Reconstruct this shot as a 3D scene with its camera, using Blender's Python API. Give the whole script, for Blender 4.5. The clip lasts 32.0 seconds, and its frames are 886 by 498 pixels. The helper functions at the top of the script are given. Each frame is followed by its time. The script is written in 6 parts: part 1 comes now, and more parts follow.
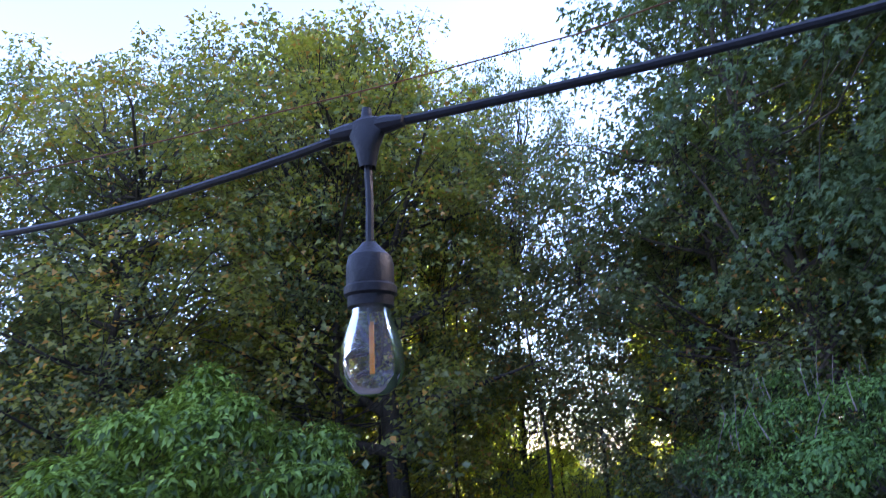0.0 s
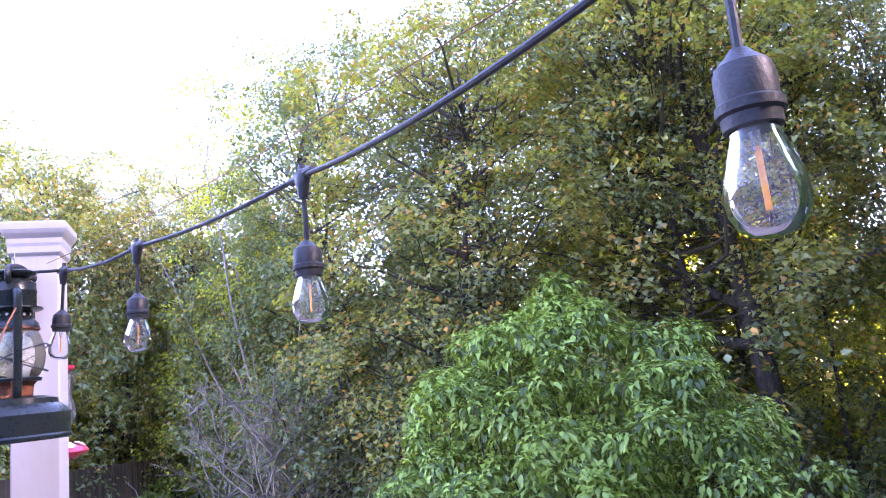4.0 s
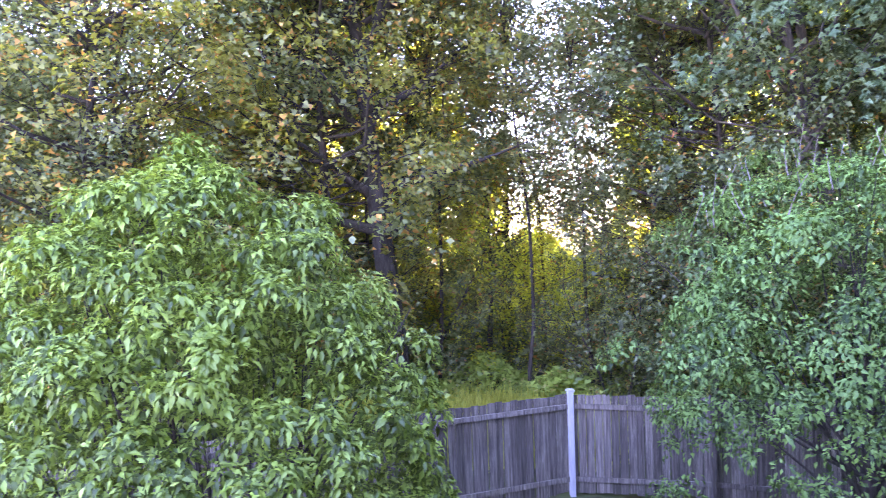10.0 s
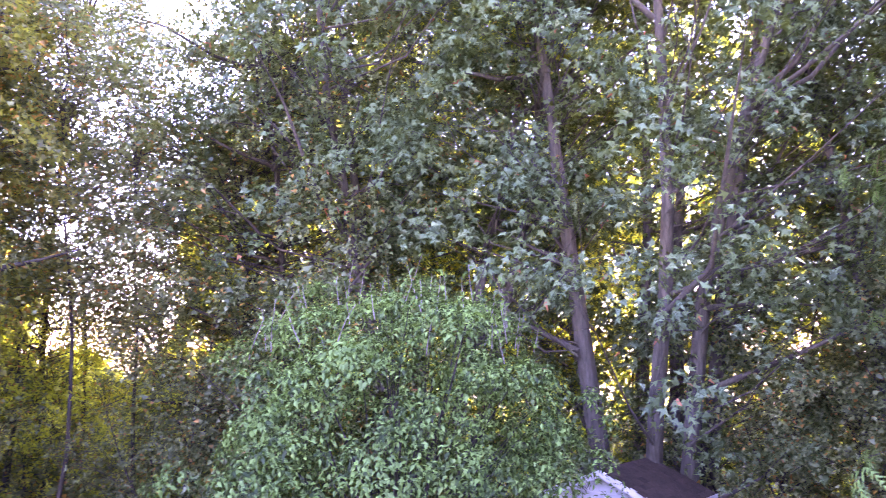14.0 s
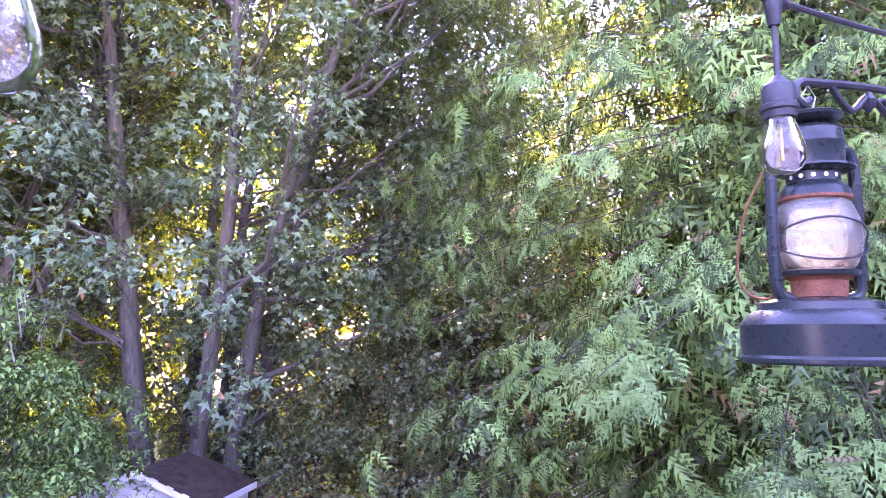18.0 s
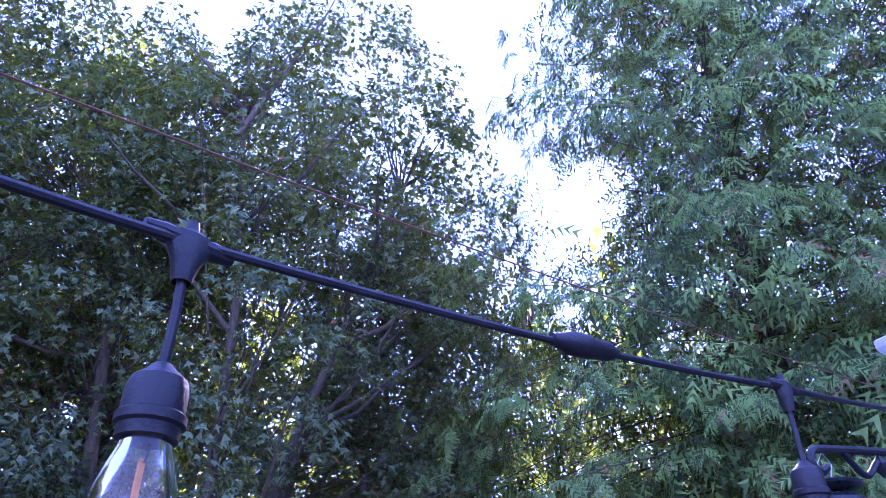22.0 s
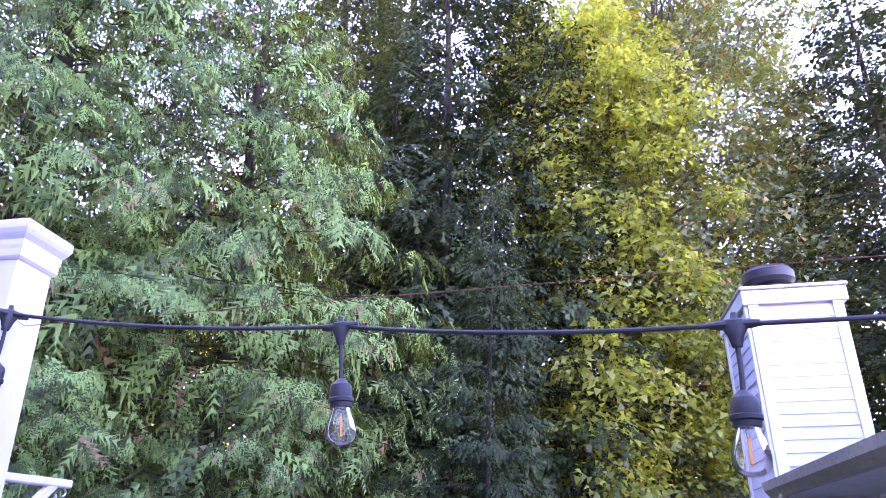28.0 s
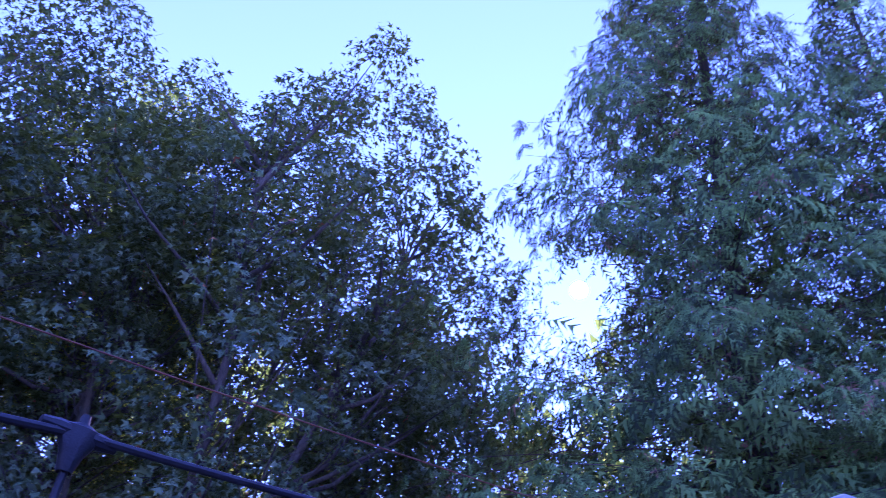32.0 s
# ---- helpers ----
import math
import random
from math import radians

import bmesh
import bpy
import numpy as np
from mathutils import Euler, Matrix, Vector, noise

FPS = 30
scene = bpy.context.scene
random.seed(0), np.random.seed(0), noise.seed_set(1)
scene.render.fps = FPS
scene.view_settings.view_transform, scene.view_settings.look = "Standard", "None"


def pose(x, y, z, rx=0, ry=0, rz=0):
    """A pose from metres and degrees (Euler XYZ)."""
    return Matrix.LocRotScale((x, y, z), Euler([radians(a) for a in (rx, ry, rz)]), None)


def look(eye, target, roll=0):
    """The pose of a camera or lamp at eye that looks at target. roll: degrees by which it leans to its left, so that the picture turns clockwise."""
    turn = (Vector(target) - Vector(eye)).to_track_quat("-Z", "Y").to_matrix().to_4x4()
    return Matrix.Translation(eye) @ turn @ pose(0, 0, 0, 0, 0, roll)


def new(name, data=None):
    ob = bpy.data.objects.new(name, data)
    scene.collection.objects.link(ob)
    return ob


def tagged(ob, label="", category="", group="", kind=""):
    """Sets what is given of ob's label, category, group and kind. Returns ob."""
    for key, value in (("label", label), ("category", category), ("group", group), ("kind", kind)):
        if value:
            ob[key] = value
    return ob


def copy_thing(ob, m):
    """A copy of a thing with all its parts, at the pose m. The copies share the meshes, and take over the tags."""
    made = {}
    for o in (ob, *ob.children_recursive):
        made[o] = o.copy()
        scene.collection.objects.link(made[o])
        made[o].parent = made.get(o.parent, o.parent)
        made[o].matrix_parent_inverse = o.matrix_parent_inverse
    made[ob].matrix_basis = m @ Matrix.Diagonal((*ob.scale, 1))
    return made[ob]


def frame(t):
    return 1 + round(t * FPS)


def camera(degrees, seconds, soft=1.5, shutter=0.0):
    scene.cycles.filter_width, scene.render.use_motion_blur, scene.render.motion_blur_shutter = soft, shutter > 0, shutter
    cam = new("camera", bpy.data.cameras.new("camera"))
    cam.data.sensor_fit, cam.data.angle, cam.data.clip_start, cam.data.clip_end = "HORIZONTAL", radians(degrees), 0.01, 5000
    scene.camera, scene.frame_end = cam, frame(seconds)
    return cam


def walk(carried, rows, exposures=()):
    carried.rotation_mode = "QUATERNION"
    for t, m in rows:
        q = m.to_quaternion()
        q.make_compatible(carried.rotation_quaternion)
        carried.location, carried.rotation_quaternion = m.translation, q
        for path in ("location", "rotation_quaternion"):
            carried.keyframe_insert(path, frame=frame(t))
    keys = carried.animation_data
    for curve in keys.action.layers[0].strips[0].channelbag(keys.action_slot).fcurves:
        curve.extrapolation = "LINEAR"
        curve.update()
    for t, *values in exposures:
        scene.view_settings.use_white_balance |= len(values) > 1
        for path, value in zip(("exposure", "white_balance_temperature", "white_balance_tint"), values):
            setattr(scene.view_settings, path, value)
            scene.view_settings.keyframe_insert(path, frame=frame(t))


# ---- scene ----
cam = camera(62.9, 32.0, soft=0.75, shutter=0.2)
PATH = [
    (0, (0.01, 0.037, 3.926), (-0.013, 1.963, 4.464), -2.3),
    (0.5, (-0.002, 0.044, 3.921), (-0.163, 2.014, 4.227), -3.9),
    (1, (-0.021, 0.094, 3.884), (-0.305, 2.068, 4.035), -5.0),
    (1.5, (-0.051, 0.158, 3.868), (-0.477, 2.111, 3.931), -5.7),
    (2, (-0.062, 0.204, 3.869), (-0.668, 2.11, 3.883), -5.6),
    (2.5, (-0.048, 0.145, 3.868), (-0.78, 2.006, 3.9), -6.1),
    (3, (-0.046, 0.119, 3.892), (-0.863, 1.939, 4.028), -6.1),
    (3.5, (-0.063, 0.129, 3.905), (-0.931, 1.913, 4.15), -6.0),
    (4, (-0.031, 0.114, 3.906), (-0.933, 1.864, 4.258), -5.9),
    (4.5, (-0.03, 0.1, 3.906), (-0.975, 1.817, 4.306), -6.1),
    (6.5, (-0.016, 0.018, 3.866), (-1.005, 1.74, 4.103), -4.7),
    (7, (-0.006, 0.047, 3.844), (-0.918, 1.821, 3.994), -4.2),
    (7.5, (-0.004, 0.049, 3.847), (-0.833, 1.868, 3.925), -3.8),
    (8, (-0.005, 0.047, 3.836), (-0.739, 1.907, 3.853), -3.4),
    (8.5, (0.004, 0.063, 3.822), (-0.611, 1.966, 3.79), -2.9),
    (9, (0.017, 0.082, 3.827), (-0.445, 2.027, 3.776), -2.5),
    (9.5, (-0.005, 0.166, 3.83), (-0.25, 2.15, 3.774), -2.0),
    (10, (0.038, 0.151, 3.823), (0.029, 2.151, 3.781), -1.8),
    (10.5, (0.052, 0.14, 3.835), (0.31, 2.123, 3.809), -1.4),
    (11, (0.045, 0.098, 3.822), (0.526, 2.039, 3.812), -1.0),
    (11.5, (0.039, 0.077, 3.829), (0.698, 1.966, 3.827), -0.6),
    (12, (0.04, 0.061, 3.826), (0.823, 1.901, 3.839), -0.4),
    (12.5, (0.048, 0.037, 3.823), (0.893, 1.849, 3.869), -0.3),
    (13, (0.053, 0.026, 3.822), (0.945, 1.812, 3.939), -0.1),
    (13.5, (0.059, 0.113, 3.83), (1.001, 1.866, 4.025), -0.0),
    (14, (0.061, 0.19, 3.837), (1.154, 1.843, 4.107), -0.1),
    (14.5, (0.06, 0.22, 3.846), (1.422, 1.662, 4.101), 0.2),
    (15, (0.086, 0.221, 3.839), (1.633, 1.465, 4.085), 0.1),
    (15.5, (0.118, 0.175, 3.849), (1.766, 1.28, 4.102), 0.1),
    (17.5, (0.358, 0.095, 3.942), (2.154, 0.942, 4.182), 0.0),
    (18, (0.395, 0.047, 3.937), (2.214, 0.845, 4.172), 0.2),
    (18.5, (0.433, 0.008, 3.929), (2.269, 0.764, 4.169), 0.4),
    (19, (0.431, 0.009, 3.925), (2.274, 0.736, 4.202), 0.5),
    (19.5, (0.4, 0.05, 3.942), (2.232, 0.765, 4.303), 0.4),
    (20, (0.367, 0.067, 3.96), (2.151, 0.782, 4.515), 0.2),
    (20.5, (0.348, 0.066, 3.976), (2.068, 0.769, 4.714), -0.1),
    (21, (0.335, 0.069, 3.985), (1.987, 0.753, 4.882), -0.2),
    (21.5, (0.32, 0.072, 3.993), (1.911, 0.727, 5.012), -0.3),
    (22, (0.304, 0.085, 3.997), (1.884, 0.732, 5.038), -0.3),
    (22.5, (0.323, 0.076, 3.988), (2.049, 0.722, 4.766), -0.6),
    (23, (0.334, 0.054, 3.969), (2.171, 0.621, 4.52), -0.1),
    (23.5, (0.343, 0.032, 3.957), (2.258, 0.427, 4.38), -0.0),
    (24, (0.336, 0.0, 3.935), (2.307, 0.128, 4.248), -0.5),
    (24.5, (0.324, -0.046, 3.922), (2.303, -0.191, 4.171), -0.6),
    (25, (0.368, -0.139, 3.931), (2.303, -0.584, 4.168), 0.1),
    (25.5, (0.402, -0.232, 3.936), (2.256, -0.93, 4.216), 1.3),
    (26, (0.426, -0.271, 3.945), (2.19, -1.141, 4.304), 2.0),
    (26.5, (0.439, -0.319, 3.949), (2.127, -1.293, 4.397), 2.2),
    (28.5, (0.244, -0.189, 3.979), (1.703, -1.207, 4.891), -0.2),
    (29, (0.283, -0.163, 4.016), (1.763, -1.015, 5.057), -0.1),
    (29.5, (0.231, -0.161, 4.042), (1.743, -0.795, 5.187), 0.9),
    (30, (0.228, -0.081, 4.046), (1.753, -0.492, 5.273), 1.6),
    (30.5, (0.22, -0.114, 4.023), (1.748, -0.28, 5.303), 2.8),
    (31, (0.221, -0.121, 4.038), (1.744, -0.037, 5.333), 4.1),
    (31.5, (0.176, -0.076, 4.044), (1.681, 0.271, 5.315), 5.2),
    (32, (0.196, -0.088, 4.052), (1.662, 0.543, 5.257), 6.7),
]
EXPOSURES = [
    (0, 4.28, 6450, 36), (1, 5.92, 6950, 57), (2, 6.13, 7000, 53), (3, 6.03, 7000, 53), (4, 5.73, 6900, 53), (5, 5.43, 6700, 45), (6.5, 5.05, 6300, 39), (8, 6.03, 6900, 45),
    (9, 6.38, 7000, 53), (11, 6.48, 7050, 67), (13, 6.48, 7450, 79), (15, 6.41, 6900, 87), (18, 6.6, 7150, 81), (19, 6.43, 7000, 87), (20.5, 5.76, 7400, 87),
    (21.2, 5.13, 6900, 81), (22, 4.68, 5450, 77), (23, 5.26, 7400, 69), (24.5, 6.03, 6700, 78), (26, 6.25, 6350, 83), (28.5, 5.48, 6900, 72), (29.5, 4.63, 6700, 73),
    (30.3, 4.03, 6150, 71), (31, 3.53, 5100, 77), (32, 3.61, 4800, 92),
]
walk(cam, [(t, look(eye, target, roll)) for t, eye, target, roll in PATH], EXPOSURES)

# ---- sun and sky ----
SUN_AZ, SUN_EL = radians(-80.0), radians(34.4)
SUN_DIR = Vector((-math.sin(SUN_AZ) * math.cos(SUN_EL), math.cos(SUN_AZ) * math.cos(SUN_EL), math.sin(SUN_EL)))
world = bpy.data.worlds.new("sky")
scene.world = world
world.use_nodes = True
wn = world.node_tree.nodes
sky = wn.new("ShaderNodeTexSky")
sky.sky_type, sky.sun_disc, sky.sun_elevation, sky.sun_rotation = "NISHITA", False, SUN_EL, -SUN_AZ
sky.air_density, sky.dust_density, sky.ozone_density = 0.9, 0.0, 3.0
world.node_tree.links.new(sky.outputs[0], wn["Background"].inputs[0])
wn["Background"].inputs[1].default_value = 0.05
sun = new("sun", bpy.data.lights.new("sun", "SUN"))
sun.data.energy, sun.data.angle, sun.data.color = 5.0, radians(0.55), (1.0, 0.93, 0.80)
sun.matrix_world = look(tuple(SUN_DIR * 60), (0, 0, 0))


# ---- materials ----
def material(name):
    m = bpy.data.materials.new(name)
    m.use_nodes = True
    nt = m.node_tree
    return m, nt, nt.nodes, nt.links, nt.nodes["Principled BSDF"]


def node(nt, kind, **sockets):
    n = nt.nodes.new(kind)
    for k, v in sockets.items():
        n.inputs[k.replace("_", " ")].default_value = v
    return n


def ramp(nt, source, stops):
    r = nt.nodes.new("ShaderNodeValToRGB")
    els = r.color_ramp.elements
    while len(els) < len(stops):
        els.new(0.5)
    for e, (at, col) in zip(els, stops):
        e.position, e.color = at, (*col, 1)
    nt.links.new(source, r.inputs[0])
    return r.outputs[0]


def mixed(nt, a, b, fac, blend="MIX"):
    m = nt.nodes.new("ShaderNodeMix")
    m.data_type, m.blend_type = "RGBA", blend
    for sock, v in ((m.inputs[0], fac), (m.inputs[6], a), (m.inputs[7], b)):
        if hasattr(v, "is_linked"):
            nt.links.new(v, sock)
        else:
            sock.default_value = v if isinstance(v, float) else (*v, 1)
    return m.outputs[2]


def surface(name, a, b, rough=0.6, scale=8.0, stretch=(1, 1, 1), metal=0.0, bump=0.1, fine=90.0, dirt=None, specular=0.5, vary=0.0, grain=0.0):
    """A surface that varies between two colours at two scales, with fine relief."""
    m, nt, nodes, links, p = material(name)
    co = node(nt, "ShaderNodeTexCoord")
    mp = node(nt, "ShaderNodeMapping", Scale=stretch)
    links.new(co.outputs["Object"], mp.inputs[0])
    if vary:
        own = nodes.new("ShaderNodeObjectInfo")
        away = nodes.new("ShaderNodeMath")
        away.operation, away.inputs[1].default_value = "MULTIPLY", 61.0
        links.new(own.outputs["Random"], away.inputs[0])
        links.new(away.outputs[0], mp.inputs["Location"])
    big = node(nt, "ShaderNodeTexNoise", Scale=scale, Detail=6.0, Roughness=0.6)
    small = node(nt, "ShaderNodeTexNoise", Scale=fine, Detail=3.0)
    for n in (big, small):
        links.new(mp.outputs[0], n.inputs["Vector"])
    col = ramp(nt, big.outputs["Fac"], [(0.3, a), (0.7, b)])
    if dirt:
        spots = node(nt, "ShaderNodeTexNoise", Scale=scale * 2.7, Detail=8.0, Roughness=0.7)
        links.new(mp.outputs[0], spots.inputs["Vector"])
        mask = ramp(nt, spots.outputs["Fac"], [(0.52, (0, 0, 0)), (0.72, (1, 1, 1))])
        col = mixed(nt, col, dirt, mask)
    if grain:
        streak = ramp(nt, small.outputs["Fac"], [(0.3, (1 - grain,) * 3), (0.7, (1 + grain,) * 3)])
        col = mixed(nt, col, streak, 1.0, "MULTIPLY")
    if vary:
        info = nodes.new("ShaderNodeObjectInfo")
        tone = ramp(nt, info.outputs["Random"], [(0.0, (1 - vary,) * 3), (1.0, (1 + vary,) * 3)])
        col = mixed(nt, col, tone, 1.0, "MULTIPLY")
    links.new(col, p.inputs["Base Color"])
    rr = nodes.new("ShaderNodeMapRange")
    rr.inputs[3].default_value, rr.inputs[4].default_value = max(0.05, rough - 0.12), min(1.0, rough + 0.12)
    links.new(small.outputs["Fac"], rr.inputs[0])
    links.new(rr.outputs[0], p.inputs["Roughness"])
    p.inputs["Metallic"].default_value = metal
    p.inputs["Specular IOR Level"].default_value = specular
    if bump:
        bp = node(nt, "ShaderNodeBump", Strength=bump, Distance=0.01)
        links.new(small.outputs["Fac"], bp.inputs["Height"])
        links.new(bp.outputs[0], p.inputs["Normal"])
    return m


def leafage(name, dark, light, through_col, thin=0.45, gloss=0.08, rough=0.45, odd=None, odd_share=0.04):
    """Leaves: their colour varies from leaf to leaf and in drifts; light comes through them."""
    m, nt, nodes, links, p = material(name)
    nodes.remove(p)
    geo = nodes.new("ShaderNodeNewGeometry")
    info = nodes.new("ShaderNodeObjectInfo")
    co = node(nt, "ShaderNodeTexCoord")
    drift = node(nt, "ShaderNodeTexNoise", Scale=0.9, Detail=5.0)
    links.new(co.outputs["Object"], drift.inputs["Vector"])
    add = nodes.new("ShaderNodeMath")
    add.operation, add.inputs[1].default_value = "MULTIPLY_ADD", 0.5
    links.new(geo.outputs["Random Per Island"], add.inputs[0])
    half = nodes.new("ShaderNodeMath")
    half.operation, half.inputs[1].default_value = "MULTIPLY", 0.5
    links.new(drift.outputs["Fac"], half.inputs[0])
    links.new(half.outputs[0], add.inputs[2])
    col = ramp(nt, add.outputs[0], [(0.36, dark), (0.62, light)])
    thr = ramp(nt, add.outputs[0], [(0.36, tuple(c * 0.7 for c in through_col)), (0.62, through_col)])
    if odd:
        pick = nodes.new("ShaderNodeMath")
        pick.operation, pick.inputs[1].default_value = "LESS_THAN", odd_share
        links.new(geo.outputs["Random Per Island"], pick.inputs[0])
        col = mixed(nt, col, odd, pick.outputs[0])
        thr = mixed(nt, thr, odd, pick.outputs[0])
    tone = ramp(nt, info.outputs["Random"], [(0.0, (0.8, 0.85, 0.85)), (1.0, (1.2, 1.12, 1.0))])
    col = mixed(nt, col, tone, 1.0, "MULTIPLY")
    dif = nodes.new("ShaderNodeBsdfDiffuse")
    tra = nodes.new("ShaderNodeBsdfTranslucent")
    glo = node(nt, "ShaderNodeBsdfGlossy", Roughness=rough)
    links.new(col, dif.inputs[0])
    links.new(thr, tra.inputs[0])
    glo.inputs[0].default_value = (0.90, 0.95, 0.85, 1)
    one, two = nodes.new("ShaderNodeMixShader"), nodes.new("ShaderNodeMixShader")
    one.inputs[0].default_value, two.inputs[0].default_value = thin, gloss
    links.new(dif.outputs[0], one.inputs[1])
    links.new(tra.outputs[0], one.inputs[2])
    links.new(one.outputs[0], two.inputs[1])
    links.new(glo.outputs[0], two.inputs[2])
    links.new(two.outputs[0], nodes["Material Output"].inputs[0])
    return m


def dust_haze_glass(name, tint, coat, amount, ior=1.5):
    """Glass with a pale film that scatters: dust, or haze and reflections put into its colour."""
    m, nt, nodes, links, p = material(name)
    nodes.remove(p)
    co = node(nt, "ShaderNodeTexCoord")
    ns = node(nt, "ShaderNodeTexNoise", Scale=9.0, Detail=2.0)
    links.new(co.outputs["Object"], ns.inputs["Vector"])
    mr = nodes.new("ShaderNodeMapRange")
    mr.inputs[3].default_value, mr.inputs[4].default_value = amount * 0.4, amount * 1.6
    links.new(ns.outputs["Fac"], mr.inputs[0])
    fr = node(nt, "ShaderNodeFresnel", IOR=ior)
    tr, gl, df, tl = nodes.new("ShaderNodeBsdfTransparent"), node(nt, "ShaderNodeBsdfGlossy", Roughness=0.03), nodes.new("ShaderNodeBsdfDiffuse"), nodes.new("ShaderNodeBsdfTranslucent")
    tr.inputs[0].default_value = (*tint, 1)
    df.inputs[0].default_value = (*coat, 1)
    tl.inputs[0].default_value = (*coat, 1)
    a, b, c = (nodes.new("ShaderNodeMixShader") for _ in range(3))
    a.inputs[0].default_value = 0.5
    links.new(df.outputs[0], a.inputs[1])
    links.new(tl.outputs[0], a.inputs[2])
    links.new(mr.outputs[0], b.inputs[0])
    links.new(tr.outputs[0], b.inputs[1])
    links.new(a.outputs[0], b.inputs[2])
    links.new(fr.outputs[0], c.inputs[0])
    links.new(b.outputs[0], c.inputs[1])
    links.new(gl.outputs[0], c.inputs[2])
    links.new(c.outputs[0], nodes["Material Output"].inputs[0])
    return m


WHITE = surface("white_vinyl", (0.55, 0.53, 0.55), (0.63, 0.61, 0.625), 0.42, 5, (1, 1, 0.3), bump=0.04, dirt=(0.56, 0.53, 0.53))
RUBBER = surface("black_rubber", (0.012, 0.012, 0.014), (0.03, 0.03, 0.034), 0.5, 30, bump=0.1, fine=300)
IRON = surface("black_iron", (0.008, 0.009, 0.012), (0.022, 0.023, 0.028), 0.45, 20, bump=0.12, fine=200)
ENAMEL = surface("dark_enamel", (0.013, 0.020, 0.021), (0.022, 0.031, 0.033), 0.30, 6, bump=0.008, fine=120, specular=0.32)
RUST = surface("rusty_steel", (0.16, 0.045, 0.02), (0.30, 0.10, 0.05), 0.8, 30, bump=0.3, fine=260, dirt=(0.05, 0.02, 0.012))
COPPER = surface("copper_wire", (0.20, 0.07, 0.03), (0.34, 0.13, 0.06), 0.5, 60, metal=0.5, bump=0.05)
STEEL = surface("steel", (0.45, 0.45, 0.46), (0.60, 0.60, 0.62), 0.35, 30, metal=1.0, bump=0.05)
STICKER = surface("sticker", (0.72, 0.76, 0.76), (0.82, 0.84, 0.84), 0.5, 60, bump=0.0)
RED = surface("red_plastic", (0.55, 0.015, 0.05), (0.68, 0.03, 0.08), 0.3, 20, bump=0.02)
REDWIRE = surface("red_wire", (0.40, 0.03, 0.03), (0.52, 0.06, 0.05), 0.4, 40, bump=0.02)
PINK = surface("pale_flower", (0.75, 0.60, 0.65), (0.85, 0.75, 0.78), 0.4, 60, bump=0.0)
# the bottle's bright film stands in for refracted light and glints
FEEDGLASS = dust_haze_glass("feeder_glass", (0.94, 0.96, 0.98), (0.95, 0.97, 1.0), 0.14, 1.2)
# tan dust, with the sky's reflection put into the same pale film
GLOBE = dust_haze_glass("lantern_globe", (0.97, 0.95, 0.88), (0.95, 0.92, 0.76), 0.26, 1.5)
# the bulb's pale film stands in for glare and reflections
BULB = dust_haze_glass("bulb_glass", (0.99, 0.985, 0.97), (0.94, 0.92, 0.90), 0.06, 1.4)
AMBER = surface("led_filament", (0.88, 0.26, 0.02), (0.95, 0.38, 0.04), 0.5, 90, bump=0.0)
CEDARWOOD = surface("weathered_cedar", (0.042, 0.034, 0.029), (0.175, 0.152, 0.132), 0.88, 3.0, (11, 11, 0.5), bump=0.6, fine=7, dirt=(0.31, 0.28, 0.25), vary=0.4, grain=0.45)
BROWNWOOD = surface("brown_stained_fence", (0.075, 0.045, 0.03), (0.15, 0.095, 0.065), 0.85, 3, (9, 9, 0.7), bump=0.5, fine=7, dirt=(0.21, 0.15, 0.11), vary=0.25, grain=0.3)
PALEPOST = surface("pale_post", (0.36, 0.37, 0.40), (0.50, 0.51, 0.54), 0.8, 6, (6, 6, 0.8), bump=0.3, fine=60)
LAVENDER = surface("white_painted_siding", (0.56, 0.545, 0.565), (0.66, 0.645, 0.66), 0.6, 5, (1, 1, 1), bump=0.1, fine=70, dirt=(0.52, 0.50, 0.51), vary=0.05)
SHEDTRIM = surface("white_trim", (0.70, 0.69, 0.70), (0.80, 0.79, 0.79), 0.55, 6, bump=0.06)
SHINGLE = surface("brown_shingle", (0.030, 0.018, 0.014), (0.075, 0.045, 0.036), 0.95, 7, bump=0.6, fine=150, vary=0.3)
SIDING = surface("white_lap_siding", (0.62, 0.61, 0.66), (0.72, 0.70, 0.75), 0.5, 4, bump=0.05, fine=60, vary=0.04)
CAPMETAL = surface("weathered_cap_metal", (0.42, 0.38, 0.36), (0.62, 0.60, 0.60), 0.5, 12, metal=0.2, bump=0.05, dirt=(0.28, 0.13, 0.07))
BLACKMETAL = surface("black_flue_cap", (0.006, 0.006, 0.007), (0.015, 0.015, 0.016), 0.5, 20, bump=0.1)
GUTTER = surface("cream_gutter", (0.40, 0.35, 0.29), (0.52, 0.47, 0.40), 0.45, 10, bump=0.04, dirt=(0.2, 0.16, 0.12))
DECKWOOD = surface("deck_board", (0.16, 0.12, 0.09), (0.26, 0.20, 0.15), 0.75, 3, (1, 6, 1), bump=0.3, fine=50, vary=0.15)
BARK = surface("dark_bark", (0.020, 0.016, 0.013), (0.062, 0.050, 0.042), 0.95, 2.5, (6, 6, 1), bump=0.9, fine=22, dirt=(0.075, 0.078, 0.055))
BARK_RED = surface("cedar_bark", (0.035, 0.023, 0.018), (0.09, 0.062, 0.048), 0.95, 2.5, (8, 8, 0.8), bump=0.9, fine=24)
BARK_TWIG = surface("grey_twig", (0.10, 0.08, 0.065), (0.22, 0.18, 0.145), 0.9, 4, bump=0.3)
